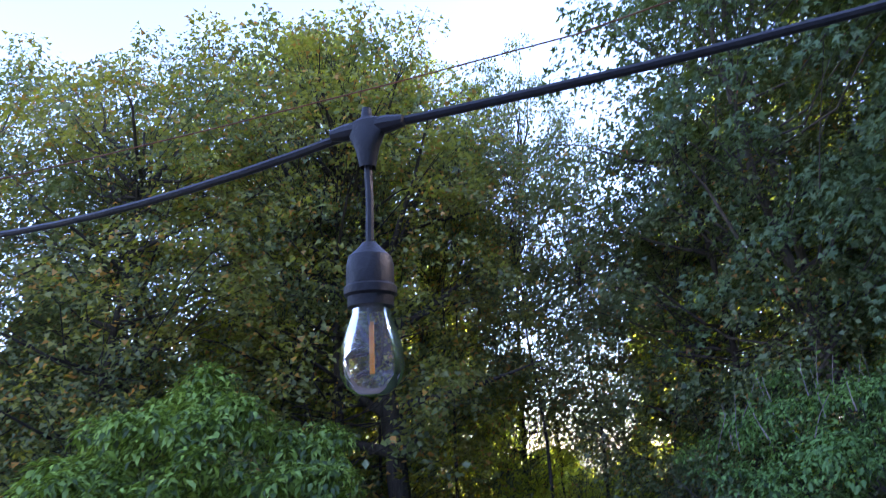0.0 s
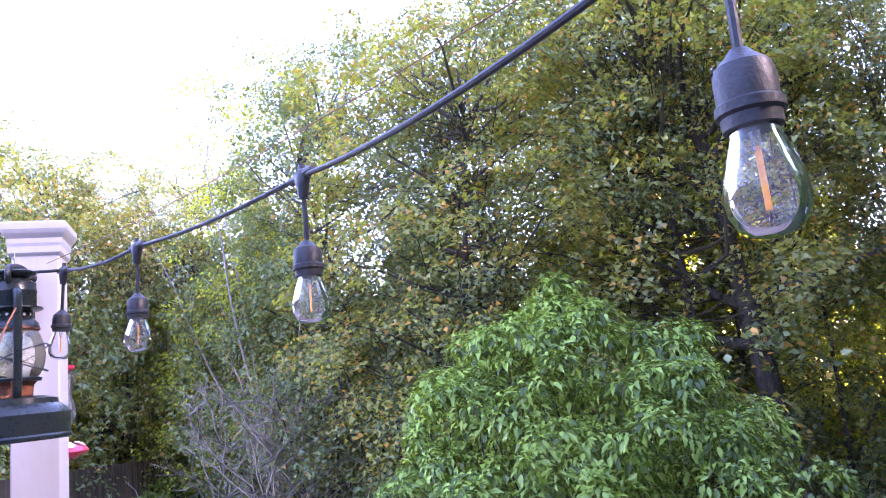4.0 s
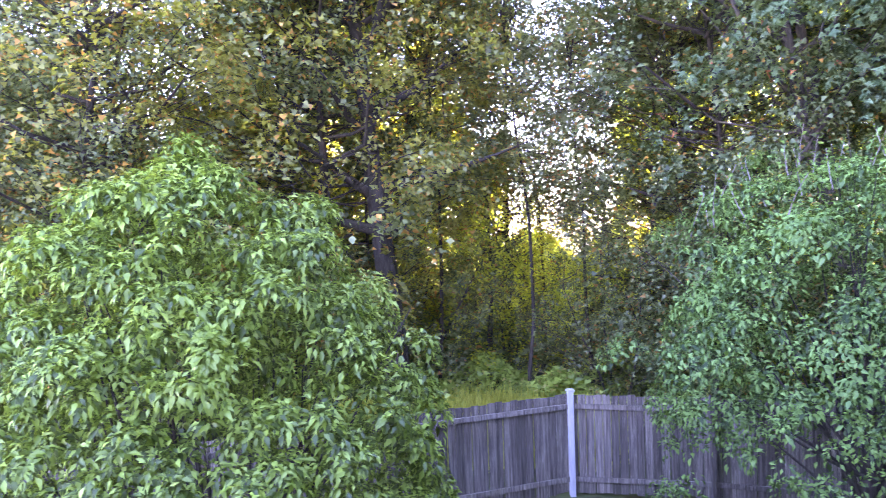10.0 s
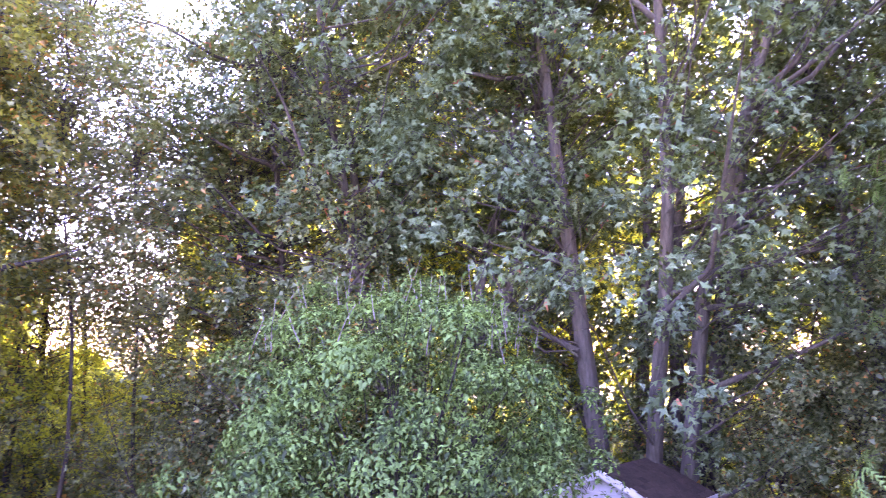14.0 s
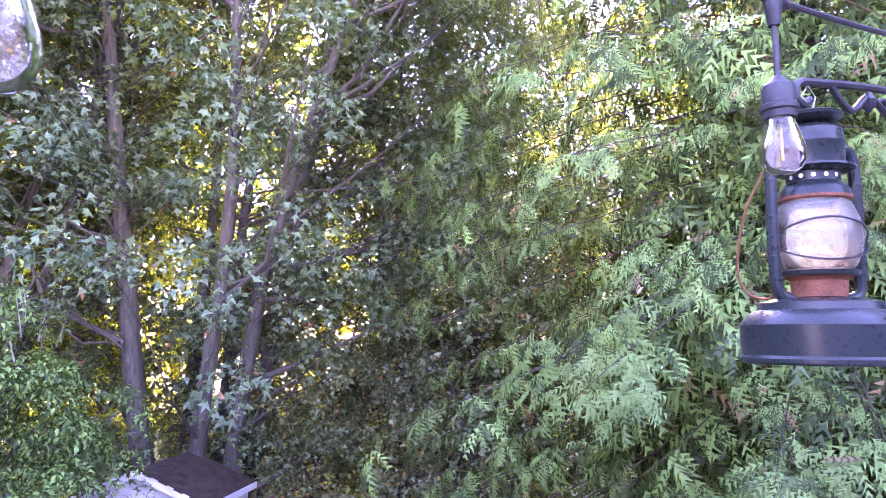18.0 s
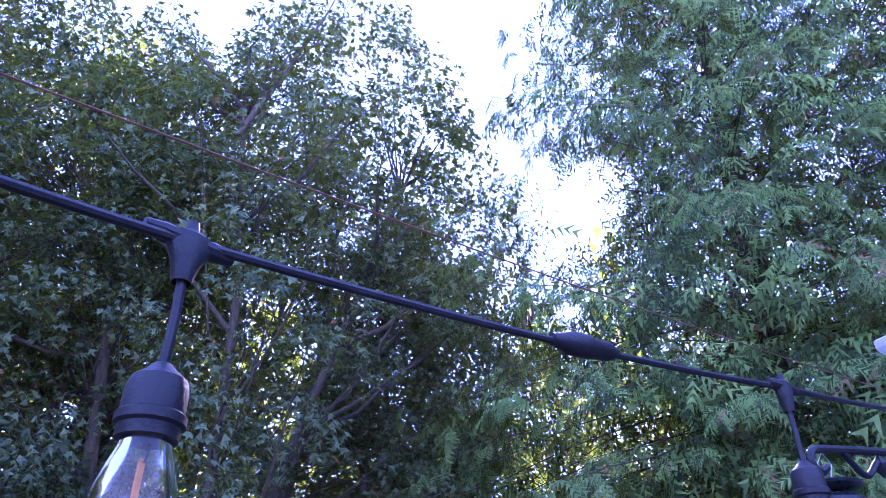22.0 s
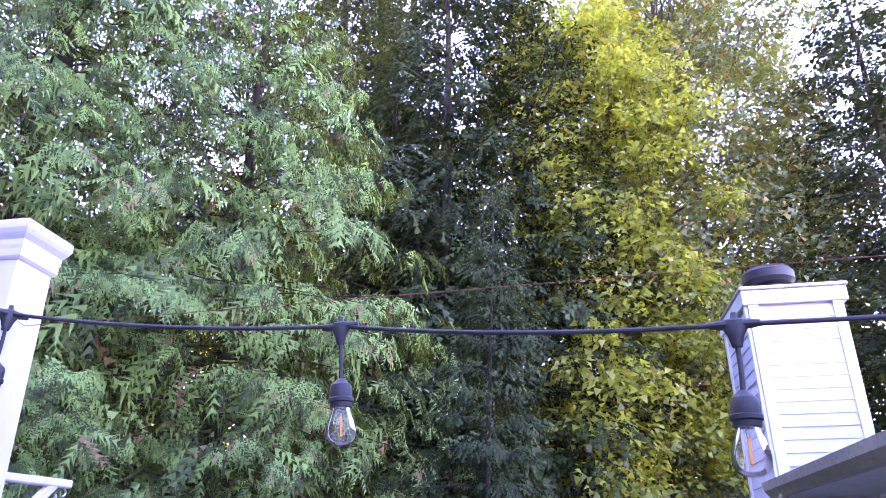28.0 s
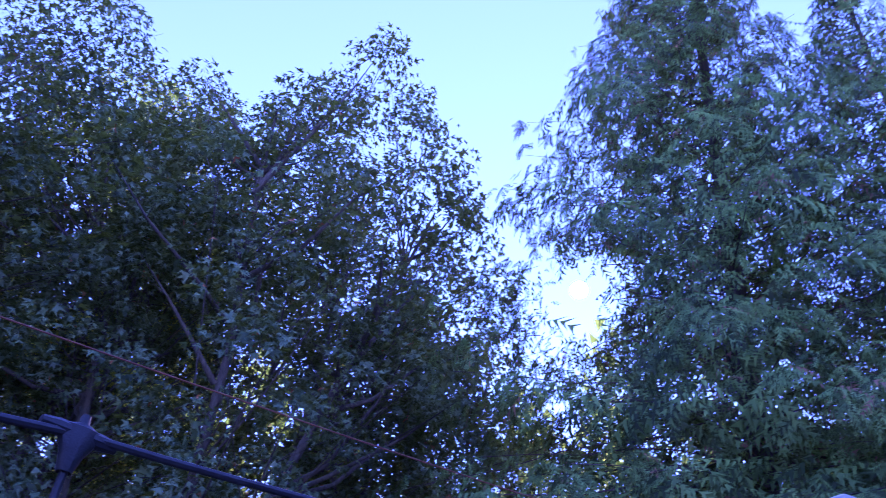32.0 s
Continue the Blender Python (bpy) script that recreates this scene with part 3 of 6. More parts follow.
def cedar(seed, height, radius, boughs, clumps, bunch, frond, cone=0.68, trunk_r=0.4, droop=0.36, thin=None, front=None, inside=9000, loose=None, pairs=6):
    """A red cedar: sweeping boughs whose outer ends carry hanging hands of feathery sprays, with coarser fronds in the
    hollows.
    thin: a line through the crown kept open so the sun shows from the camera; front: the side towards the camera, which
    is fullest."""
    rng = np.random.default_rng(seed)
    segs, pts, _ = wander(rng, (0, 0, -0.5), (0, 0, 1), height + 0.5, trunk_r, 0.03, 10, 0.03, 0)
    segs = list(segs)
    fine = [feather_form(rng, pairs, 0.10 + 0.07 * k, 0.42) for k in range(5)]
    coarse = [feather_form(rng, 4, 0.15 + 0.12 * k, 0.46) for k in range(3)]
    sets = {True: [], False: []}
    reaches = []
    for b in range(boughs):
        t = ((b + rng.uniform(0, 1)) / boughs) ** 1.3
        reaches.append((t, radius * min(1.0, (1 - t) / cone) * rng.uniform(0.72, 1.08) + 0.15))
    total = sum(r for _, r in reaches)
    for b, (t, reach) in enumerate(reaches):
        a = b * 2.39996 + rng.uniform(-0.4, 0.4)
        out = np.array([math.cos(a), math.sin(a), 0])
        sidev = np.array([-out[1], out[0], 0])
        rise = 0.45 * t - 0.12
        line = np.array([[0, 0, height * t] + out * reach * u + [0, 0, reach * (rise * u - droop * u * u + 0.30 * max(0, u - 0.7))] for u in np.linspace(0, 1, 7)])
        r = 0.006 + 0.014 * reach / radius
        segs += [(*line[i], r * (1 - i / 6) + 0.004, *line[i + 1], r * (1 - (i + 1) / 6) + 0.004) for i in range(6)]
        near = front is None or out @ front > -0.25
        for outer in (True, False):
            count = (clumps if near else clumps * 0.2) if outer else inside / 4
            m = max(2, round(count * reach / total))
            u = rng.uniform(0.70, 1.02, m) if outer else rng.uniform(0.15, 0.70 + 0.24 * min(1.0, max(0.0, (t - 0.25) / 0.2)), m)
            i = np.minimum((u * 6).astype(int), 5)
            q = line[i] + (line[i + 1] - line[i]) * (u * 6 - i)[:, None]
            s = rng.uniform(-1, 1, m)
            q = q + sidev * (s * 0.30 * reach * (1.25 - u))[:, None] + rng.normal(0, 0.04, (m, 3))
            head = unit(out + sidev * (s * 0.6)[:, None])
            big = rng.uniform(0.7, 1.35, m)
            k = np.repeat(np.arange(m), bunch if outer else 4)
            n = len(k)
            axis = unit(head * rng.uniform(0.2, 0.8, (m, 1)) + [0, 0, -1] * rng.uniform(0.5, 1.2, (m, 1)) + rng.normal(0, 0.16, (m, 3)))
            face = head * 0.8 + [0, 0, 0.65] + rng.normal(0, 0.22, (m, 3))
            face = unit(face - axis * (face * axis).sum(1, keepdims=True))
            along = rng.uniform(0, 0.8, n)
            fan = (rng.choice([-1.0, 1.0], n) * (1.1 - 0.95 * along) + rng.normal(0, 0.12, n))[:, None]
            length = (frond if outer else frond * 1.75) * big[k]
            way = axis[k] * np.cos(fan) + np.cross(face, axis)[k] * np.sin(fan) + rng.normal(0, 0.05, (n, 3))
            place = q[k] + axis[k] * (length * along * 0.85)[:, None] + rng.normal(0, 0.008, (n, 3))
            nor = unit(face[k] + rng.normal(0, 0.12, (n, 3)))
            size = length * (1.0 - 0.3 * along) * rng.uniform(0.8, 1.15, n)
            sets[outer].append((place, way, nor, size))
    # clear boughs along the camera's line to the sun
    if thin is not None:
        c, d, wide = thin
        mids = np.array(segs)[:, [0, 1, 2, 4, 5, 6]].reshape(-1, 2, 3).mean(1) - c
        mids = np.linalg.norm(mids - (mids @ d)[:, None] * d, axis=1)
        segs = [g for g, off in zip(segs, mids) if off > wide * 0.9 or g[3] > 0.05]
    made, start = [], 0
    for outer in (True, False):
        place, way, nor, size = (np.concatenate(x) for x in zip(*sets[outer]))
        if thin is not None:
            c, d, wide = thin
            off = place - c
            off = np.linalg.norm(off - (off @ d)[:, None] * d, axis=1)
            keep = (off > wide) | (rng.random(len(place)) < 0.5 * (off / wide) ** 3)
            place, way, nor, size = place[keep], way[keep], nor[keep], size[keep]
        if outer and loose is not None:
            rank = place @ front - 50.0 * ((place[:, 2] < 1.5) | (place[:, 2] > 8.5))
            pick = np.argsort(-rank)[:300]
            loose.append((fine[0], place[pick], way[pick], nor[pick], size[pick]))
            rest = np.setdiff1d(np.arange(len(place)), pick)
            place, way, nor, size = place[rest], way[rest], nor[rest], size[rest]
        v, f = spread_forms(fine if outer else coarse, rng, place, way, nor, size)
        made.append((v, f + start))
        start += len(v)
    return limb_arrays(segs, 6), (np.concatenate([v for v, _ in made]), np.concatenate([f for _, f in made]))


def domed(seed, height, radius, low, clumps, per, leaf, trunks=1, trunk_r=0.2, fan=0.2, disc=0.55, thick=0.12, core=0.5, lumps=0.13, square=2.5, base_wide=0.4, twigs=1, bare=2, lobed=False, open_to=None, shut=0.4):
    """Trunks, limbs and twigs that carry flat clumps of leaves through a lumpy, flat-topped crown. Gives bar and leaf arrays.
    open_to: a way towards which the lower crown is thin, so that the trunks show; shut: the share of clumps left there."""
    rng = np.random.default_rng(seed)
    segs, lines = [], []
    for k in range(trunks):
        a = 2 * math.pi * (k + rng.uniform(-0.3, 0.3)) / trunks
        out = np.array([math.cos(a), math.sin(a), 0]) * (0 if trunks == 1 else 1)
        s, pts, _ = wander(rng, out * base_wide - [0, 0, 0.4], out * fan * rng.uniform(0.6, 1.3) + [0, 0, 1], (height * rng.uniform(0.80, 0.93)), trunk_r * rng.uniform(0.75, 1.1), trunk_r * 0.12, 9, 0.16, 0.15)
        segs += s
        lines.append(pts)
    lines = np.array(lines)
    u = unit(rng.normal(0, 1, (clumps, 3)))
    u /= (np.abs(u) ** square).sum(1, keepdims=True) ** (1 / square)
    az, el = np.arctan2(u[:, 1], u[:, 0]), u[:, 2]
    ph = rng.uniform(0, 6.28, 6)
    lump = 1 + lumps * (np.sin(az * 3 + ph[0] + el * 2) * np.cos(el * 4 + ph[1]) + 0.7 * np.sin(az * 7 + ph[2] + el * 5) * np.sin(el * 7 + ph[3]))
    r = (core + (1 - core) * rng.random(clumps) ** 0.5) * lump
    half, mid = (height - low) / 2, (height + low) / 2
    c = u * r[:, None] * [radius, radius, half] + [0, 0, mid]
    c[:, :2] += (lines.mean(0)[6, :2] * 0.6)
    if open_to is not None:
        ahead = unit(c[:, :2]) @ np.array(open_to)
        keep = (c[:, 2] > height * 0.62) | (rng.random(clumps) < np.clip(0.95 - 0.75 * ahead, shut, 0.85))
        c, u = c[keep], u[keep]
        clumps = len(c)
    for i in range(0, clumps, bare):
        best = None
        want = c[i, 2] - 0.55 * math.hypot(c[i, 0], c[i, 1]) * rng.uniform(0.7, 1.3)
        for pts in lines:
            j = int(np.clip(np.searchsorted(pts[:, 2], want), 1, 8))
            d = float(np.linalg.norm(pts[j] - c[i]))
            if best is None or d < best[0]:
                best = (d, pts[j])
        d, p = best
        p = p + rng.uniform(-0.5, 0.5) * (lines[0][5] - lines[0][4]) * 0.9
        thickness = (0.05 if i % 5 == 0 else 0.018) * trunk_r / 0.2 * min(1.0, d / 3) + 0.008
        m1 = p + (c[i] - p) * 0.35 + rng.normal(0, 0.08, 3) * d * 0.6 + [0, 0, -0.04 * d]
        m2 = p + (c[i] - p) * 0.7 + rng.normal(0, 0.06, 3) * d * 0.5
        segs += [(*p, thickness, *m1, thickness * 0.7), (*m1, thickness * 0.7, *m2, thickness * 0.4), (*m2, thickness * 0.4, *c[i], 0.006)]
        for _ in range(twigs):
            q = c[i] + rng.normal(0, 1, 3) * disc * [0.8, 0.8, 0.25]
            segs.append((*m2, 0.010, *q, 0.004))
    k = np.repeat(np.arange(clumps), per)
    n = len(k)
    wide = disc * rng.uniform(0.65, 1.4, clumps)[k]
    a, rr = rng.uniform(0, 2 * math.pi, n), np.sqrt(rng.random(n)) * wide
    out = unit(u * [1, 1, 0.4])
    tilt = unit(np.array([0, 0, 1.0]) + out * 0.45 + rng.normal(0, 0.2, (clumps, 3)))[k]
    e1 = unit(np.cross(tilt, [1.0, 0.2, 0]))
    e2 = np.cross(tilt, e1)
    lay = rng.integers(-1, 2, n) * thick * 1.6
    pos = c[k] + e1 * (np.cos(a) * rr)[:, None] + e2 * (np.sin(a) * rr)[:, None] + tilt * (lay + rng.normal(0, thick * 0.5, n))[:, None] - [0, 0, 1] * (0.22 * rr ** 2 / np.maximum(wide, 0.1))[:, None]
    ways = e1 * np.cos(a)[:, None] + e2 * np.sin(a)[:, None] + rng.normal(0, 0.55, (n, 3)) + [0, 0, -0.5]
    nor = unit(tilt + rng.normal(0, 0.55, (n, 3)))
    size = leaf * rng.uniform(0.6, 1.3, n)
    return limb_arrays(segs, 5), (lobed_leaves if lobed else tri_leaves)(pos, ways, nor, size, size * rng.uniform(0.65, 1.0, n))


def plant(name, arrays, bark, leafm, m, label, category="tree", group="", crown="crown"):
    bars, leaves = arrays
    ob = empty(name, m, label, category, group)
    array_mesh("trunk", *bars, bark, ob)
    tagged(array_mesh(crown, *leaves, leafm, ob), kind="stuff")
    return ob


def lay_pieces(name, parent, mat, form, places, ways, normals, sizes):
    """Single leaves or fronds as parts that share one mesh, turned along their ways."""
    ob = None
    for c, w, nrm, size in zip(places, ways, normals, sizes):
        x = Vector(w).normalized()
        y = Vector(nrm).cross(x).normalized()
        m = Matrix((x, y, x.cross(y))).transposed().to_4x4()
        m.translation = Vector(c)
        ob = array_mesh(name, *form, mat, parent) if ob is None else new(name, ob.data)
        ob.parent = parent
        ob.matrix_basis = m @ Matrix.Diagonal((size, size, size, 1))


# ---- ground ----
def lie(x, y):
    """The ground's height."""
    x, y = np.asarray(x, float), np.asarray(y, float)
    d = np.hypot(x, y)
    az = np.degrees(np.arctan2(-x, y))
    left = np.clip((az - 8) / 30, 0, 1) * np.clip((d - 13) / 18, 0, 1.5)
    right = np.clip((x - 2) / 8, 0, 1.5)
    rise = np.clip((d - 14) / 10, 0, 1) * np.clip(1 - np.abs(az) / 40, 0, 1) * 0.25
    return -0.7 + 1.25 * left - 0.3 * right + rise


n = 141
gx = np.sinh(np.linspace(-1, 1, n) * 5.2) / np.sinh(5.2)
X, Y = np.meshgrid(gx * 900, gx * 900)
Z = lie(X, Y) + 0.05 * np.sin(X * 1.3 + 1) * np.sin(Y * 1.7)
idx = np.arange(n * n).reshape(n, n)
quads = np.stack([idx[:-1, :-1], idx[:-1, 1:], idx[1:, 1:], idx[1:, :-1]], -1).reshape(-1, 4)
tagged(array_mesh("ground", np.stack([X, Y, Z], -1).reshape(-1, 3), quads, SOIL), "grassy soil of the yard and the wood", "ground", kind="structure")

# ---- the wood ----
WOODS = [domed(11, 18.5, 4.8, 2.6, 330, 92, 0.132, 1, 0.24, core=0.55, bare=2, disc=0.6),
         domed(12, 17.0, 4.6, 1.8, 330, 92, 0.130, 2, 0.17, 0.12, core=0.55, bare=2, disc=0.6),
         broadleaf(13, 18, 4.2, 0.30, 9500, 0.145, 1, 34, 0.34, 0.22, sparse=0.2, lean=0.06),
         domed(14, 8.6, 3.3, 0.2, 200, 62, 0.12, 4, 0.07, 0.25, 0.5, core=0.45),
         domed(15, 15.0, 1.9, 6.0, 110, 70, 0.115, 1, 0.085, disc=0.5)]
originals = {}


def wood(kind, az, d, scale, mat, turn=0.0, tall=1.0, label="", group="trees of the wood", name="broadleaf_tree"):
    p = polar(az, d)
    p.z = float(lie(p.x, p.y))
    m = pose(p.x, p.y, p.z, 0, 0, turn) @ Matrix.Diagonal((scale, scale, scale * tall, 1))
    key = (kind, mat.name)
    if key not in originals:
        ob = plant(name, WOODS[kind], BARK, mat, m, label, "tree", group)
        originals[key] = ob
        return ob
    src = originals[key]
    made = {}
    for o in (src, *src.children):
        made[o] = o.copy()
        scene.collection.objects.link(made[o])
        if o.parent is not None:
            made[o].parent = made[o.parent]
    made[src].matrix_world = m
    return tagged(made[src], label)


DARKTREE = "tall broadleaf tree with dull green leaves at the wood's edge"
GOLDTREE = "broadleaf tree deep in the wood, sunlight put into its yellow-green leaf colour"
UNDER = "low many-stemmed understorey tree in the shade"
for kind, az, d, s, tall, turn in ((1, 19, 18, 0.85, 1.02, 40), (0, -4.5, 22.5, 0.6, 1.59, 77), (0, -20.5, 18, 0.8, 0.97, 250), (1, 33, 20, 0.8, 1.05, 100), (0, 37.5, 23, 0.75, 1.1, 12), (0, 23, 22, 0.8, 1.08, 77), (2, 4.6, 16.6, 1.0, 0.95, 80), (2, -17.5, 19, 0.95, 0.72, 10), (1, -73, 24, 0.9, 1.02, 10), (1, -97, 25, 0.9, 1.08, 110), (1, -80, 20.5, 0.75, 0.8, 60), (0, -69, 23, 0.72, 0.85, 130), (0, -107, 24, 0.85, 1.08, 160)):
    wood(kind, az, d, s, LEAF_WOOD, turn, tall, DARKTREE)
for kind, az, d, s, tall, turn in ((0, 27, 17, 0.85, 0.85, 0), (0, 9.5, 17, 0.95, 0.88, 130), (1, 7, 20, 0.85, 1.15, 200)):
    wood(kind, az, d, s, LEAF_OLIVE, turn, tall, "tall tree with olive leaves turning yellow, sunlight put into their colour")
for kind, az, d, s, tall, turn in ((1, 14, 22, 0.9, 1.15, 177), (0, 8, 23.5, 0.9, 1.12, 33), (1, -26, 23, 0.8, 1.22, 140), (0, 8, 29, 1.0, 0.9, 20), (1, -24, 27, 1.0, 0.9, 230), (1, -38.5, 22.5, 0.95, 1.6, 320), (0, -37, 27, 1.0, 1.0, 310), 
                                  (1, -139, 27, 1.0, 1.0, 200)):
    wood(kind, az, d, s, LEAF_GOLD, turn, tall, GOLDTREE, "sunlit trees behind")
for az, d, tall, turn in ((1.2, 19, 0.9, 0), (-2.5, 20, 0.95, 40), (-5.8, 18.5, 0.9, 80), (-7.2, 21, 0.85, 130), (-10.8, 19.5, 0.8, 170), (-12.2, 21.5, 0.75, 220), (-15.5, 19, 0.75, 260), (-17.5, 20.5, 0.85, 300), (7.0, 18.5, 0.95, 20), (12.5, 18.5, 0.9, 60)):
    wood(4, az, d, 1.0, LEAF_WOOD, turn, tall, "slender dark-stemmed tree with a high thin crown", "slender trees", "slender_tree")
for az, d, s, turn in ((31, 17.5, 0.85, 0), (24, 16, 0.8, 50), (15, 17.5, 0.6, 100), (8, 19, 0.55, 150), (-18, 18, 0.6, 90), (-25, 16.5, 0.85, 10),
                       (-35, 19, 0.7, 220), (-54, 18, 0.75, 170), (-60, 16.5, 0.6, 60), (-66, 17, 0.8, 260), (37, 20, 0.8, 33), (40, 25, 0.95, 180), (35, 24, 0.95, 280), (-4, 21, 0.5, 60), (-9, 22.5, 0.42, 10), (2, 21.5, 0.5, 200), (6, 22, 0.55, 120), (-14, 22, 0.5, 280), (-126, 19, 0.8, 44), (-136, 17, 0.6, 55), (-12.5, 18.0, 0.58, 190), (-21, 17.2, 0.7, 300), (3.5, 19.0, 0.75, 340), (-79, 18, 1.0, 15), (-71, 16.5, 0.85, 80), (-88, 19.5, 1.1, 140), (-97, 20, 1.1, 225), (-105, 19.5, 1.0, 310)):
    wood(3, az, d, s, LEAF_WOOD, turn, 1.0, UNDER, "understorey", "understorey_tree")
# the same low trees in the lit leaf, sunlight put into the colour
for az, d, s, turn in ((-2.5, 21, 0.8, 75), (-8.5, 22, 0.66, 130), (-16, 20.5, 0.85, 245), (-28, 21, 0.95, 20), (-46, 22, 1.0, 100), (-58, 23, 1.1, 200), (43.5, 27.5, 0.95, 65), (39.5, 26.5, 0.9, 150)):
    wood(3, az, d, s, LEAF_GOLD, turn, 1.0, "low tree in the wood, sunlight put into its yellow-green leaf colour", "understorey", "understorey_tree")
for kind, az, d, s, tall, turn in ((0, 46.5, 36, 0.95, 0.88, 0), (1, 52, 34, 1, 0.86, 60), (0, 58, 32, 1, 0.79, 100), (1, 64, 33, 1.05, 0.85, 160), (3, 50, 30, 1.2, 1.1, 10), (3, 60, 29, 1.3, 1.2, 70), (3, 55, 31, 1.2, 1.2, 70), (0, 45.5, 30, 0.72, 0.85, 210), (1, 52.5, 33, 0.85, 0.9, 30), (3, 41.5, 24.5, 0.9, 1.15, 120), (3, 46.5, 28.5, 0.72, 1.3, 260), (3, 54.5, 30.5, 1.15, 1.1, 330), (3, 59.5, 26.5, 1.1, 1.1, 190)):
    # low trees farther back take the olive leaf with sunlight in its colour
    wood(kind, az, d, s, LEAF_OLIVE if kind == 3 and d > 28 else LEAF_WOOD, turn, tall, "sunlit green tree behind the far fence", "trees behind the far fence")

# far side of the wood: a deep belt of leaves in lumps, sunlight put into their colour, with a gap to the sky
rng = np.random.default_rng(19)
n = 170000
az = rng.uniform(-152, 52, n)
d = 34 + 26 * rng.random(n)
hgt = 15 * (0.85 + 0.25 * np.sin(az * 0.21) + 0.15 * np.sin(az * 0.83 + 1)) + 9 * np.clip((-az - 14) / 12, 0, 1) * np.clip((az + 130) / 20, 0, 1)
hgt = np.where(az > 14, 4.0, hgt)
hgt = np.where(np.abs(az + 9.0) < 4.5, hgt * 0.45, hgt)
z = hgt * rng.random(n) ** 0.85
lump = np.sin(az * 1.7 + z * 0.9) + np.sin(az * 0.9 - z * 0.6 + d * 0.2)
keep = rng.random(n) < 0.62 + 0.3 * lump
az, d, z = az[keep], d[keep], z[keep]
a = np.radians(az)
c = np.stack([-d * np.sin(a), d * np.cos(a), z - 1 + lie(-d * np.sin(a), d * np.cos(a)) * 0.5], 1)
size = rng.uniform(0.35, 0.8, len(c))
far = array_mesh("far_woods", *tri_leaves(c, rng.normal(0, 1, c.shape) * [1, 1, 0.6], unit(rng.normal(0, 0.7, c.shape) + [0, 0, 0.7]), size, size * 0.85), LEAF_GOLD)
tagged(far, "yellow-green leaves at the far side of the wood, sunlight put into their colour", "woods", kind="stuff")

# a duller belt of leaves behind the thicket
n = 110000
az = rng.uniform(10, 60, n)
d = 27 + 10 * rng.random(n) + 5 * np.clip((az - 46) / 4, 0, 1)
z = 10.5 * (0.85 + 0.2 * np.sin(az * 0.5) + 0.1 * np.sin(az * 1.7)) * np.clip((64 - az) / 14, 0.5, 1) * rng.random(n) ** 0.85
a = np.radians(az)
c = np.stack([-d * np.sin(a), d * np.cos(a), z + lie(-d * np.sin(a), d * np.cos(a))], 1)
size = rng.uniform(0.2, 0.42, n)
far = array_mesh("thicket_edge", *tri_leaves(c, rng.normal(0, 1, c.shape) * [1, 1, 0.6], unit(rng.normal(0, 0.7, c.shape) + [0, 0, 0.7]), size, size * 0.85), LEAF_WOOD)
tagged(far, "dull green leaves deep in the thicket", "woods", kind="stuff")

# tall pale tree and the bare shrub at the thicket's edge
p = polar(40.5, 23)
plant("pale_tree", domed(21, 15.2, 2.5, 4.0, 150, 70, 0.10, 9, 0.06, 0.15, 0.42, core=0.4, base_wide=0.5), BARK_PALE, LEAF_GOLD, pose(p.x, p.y, float(lie(p.x, p.y))), "slender pale tree with thin yellowish leaves and grey stems")
p = polar(42.0, 19)
plant("bare_shrub", broadleaf(22, 5.3, 2.4, 0.06, 900, 0.07, 16, 96, 0.022, 0.3, sparse=0.85, base_wide=0.9), BARK_TWIG, LEAF_WOOD, pose(p.x, p.y, float(lie(p.x, p.y))), "bare grey-stemmed shrub, nearly leafless", "shrub")

# the maples
for seed, az, d, h, r, low, cl, per, tr, fan, shut, lab in ((31, -48.5, 17.3, 21.7, 7.1, 1.6, 1320, 110, 7, 0.22, 0.33, "great many-trunked maple with dark backlit leaves"), (32, -31.5, 18.5, 19.8, 6.0, 5.0, 760, 98, 5, 0.18, 0.65, "maple with yellowing leaves behind the fence"),
                                                      (33, -66.0, 19.5, 18.0, 3.7, 0.8, 540, 98, 4, 0.12, 0.6, "maple crowding against the cedar")):
    p = polar(az, d)
    plant("maple_tree", domed(seed, h, r, low, cl, per, 0.185, tr, 0.26, fan, 0.66, 0.12, 0.30, base_wide=0.7, twigs=1, lobed=True, open_to=(-p.x / d, -p.y / d), shut=shut), BARK_MAPLE, LEAF_MAPLE, pose(p.x, p.y, float(lie(p.x, p.y))), lab, group="maples")

# conifers
p = polar(-93, 13.3)
base = np.array([p.x, p.y, -1.0])
loose = []
# the opening is laid on the line from the camera to the sun
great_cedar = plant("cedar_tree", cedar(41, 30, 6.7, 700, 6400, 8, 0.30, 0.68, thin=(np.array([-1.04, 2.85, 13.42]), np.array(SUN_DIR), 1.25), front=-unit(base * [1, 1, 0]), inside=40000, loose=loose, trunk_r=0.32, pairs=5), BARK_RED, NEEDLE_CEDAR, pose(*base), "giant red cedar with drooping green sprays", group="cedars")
lay_pieces("frond", great_cedar, NEEDLE_CEDAR, *loose[0])
p = polar(-108.8, 12.4)
base = np.array([p.x, p.y, -1.0])
plant("cedar_tree", cedar(42, 21.3, 4.5, 330, 2700, 8, 0.27, 0.62, 0.2, front=-unit(base * [1, 1, 0]), inside=15000, pairs=5), BARK_RED, NEEDLE_CEDAR, pose(*base), "younger red cedar crowding beside the giant one", group="cedars")
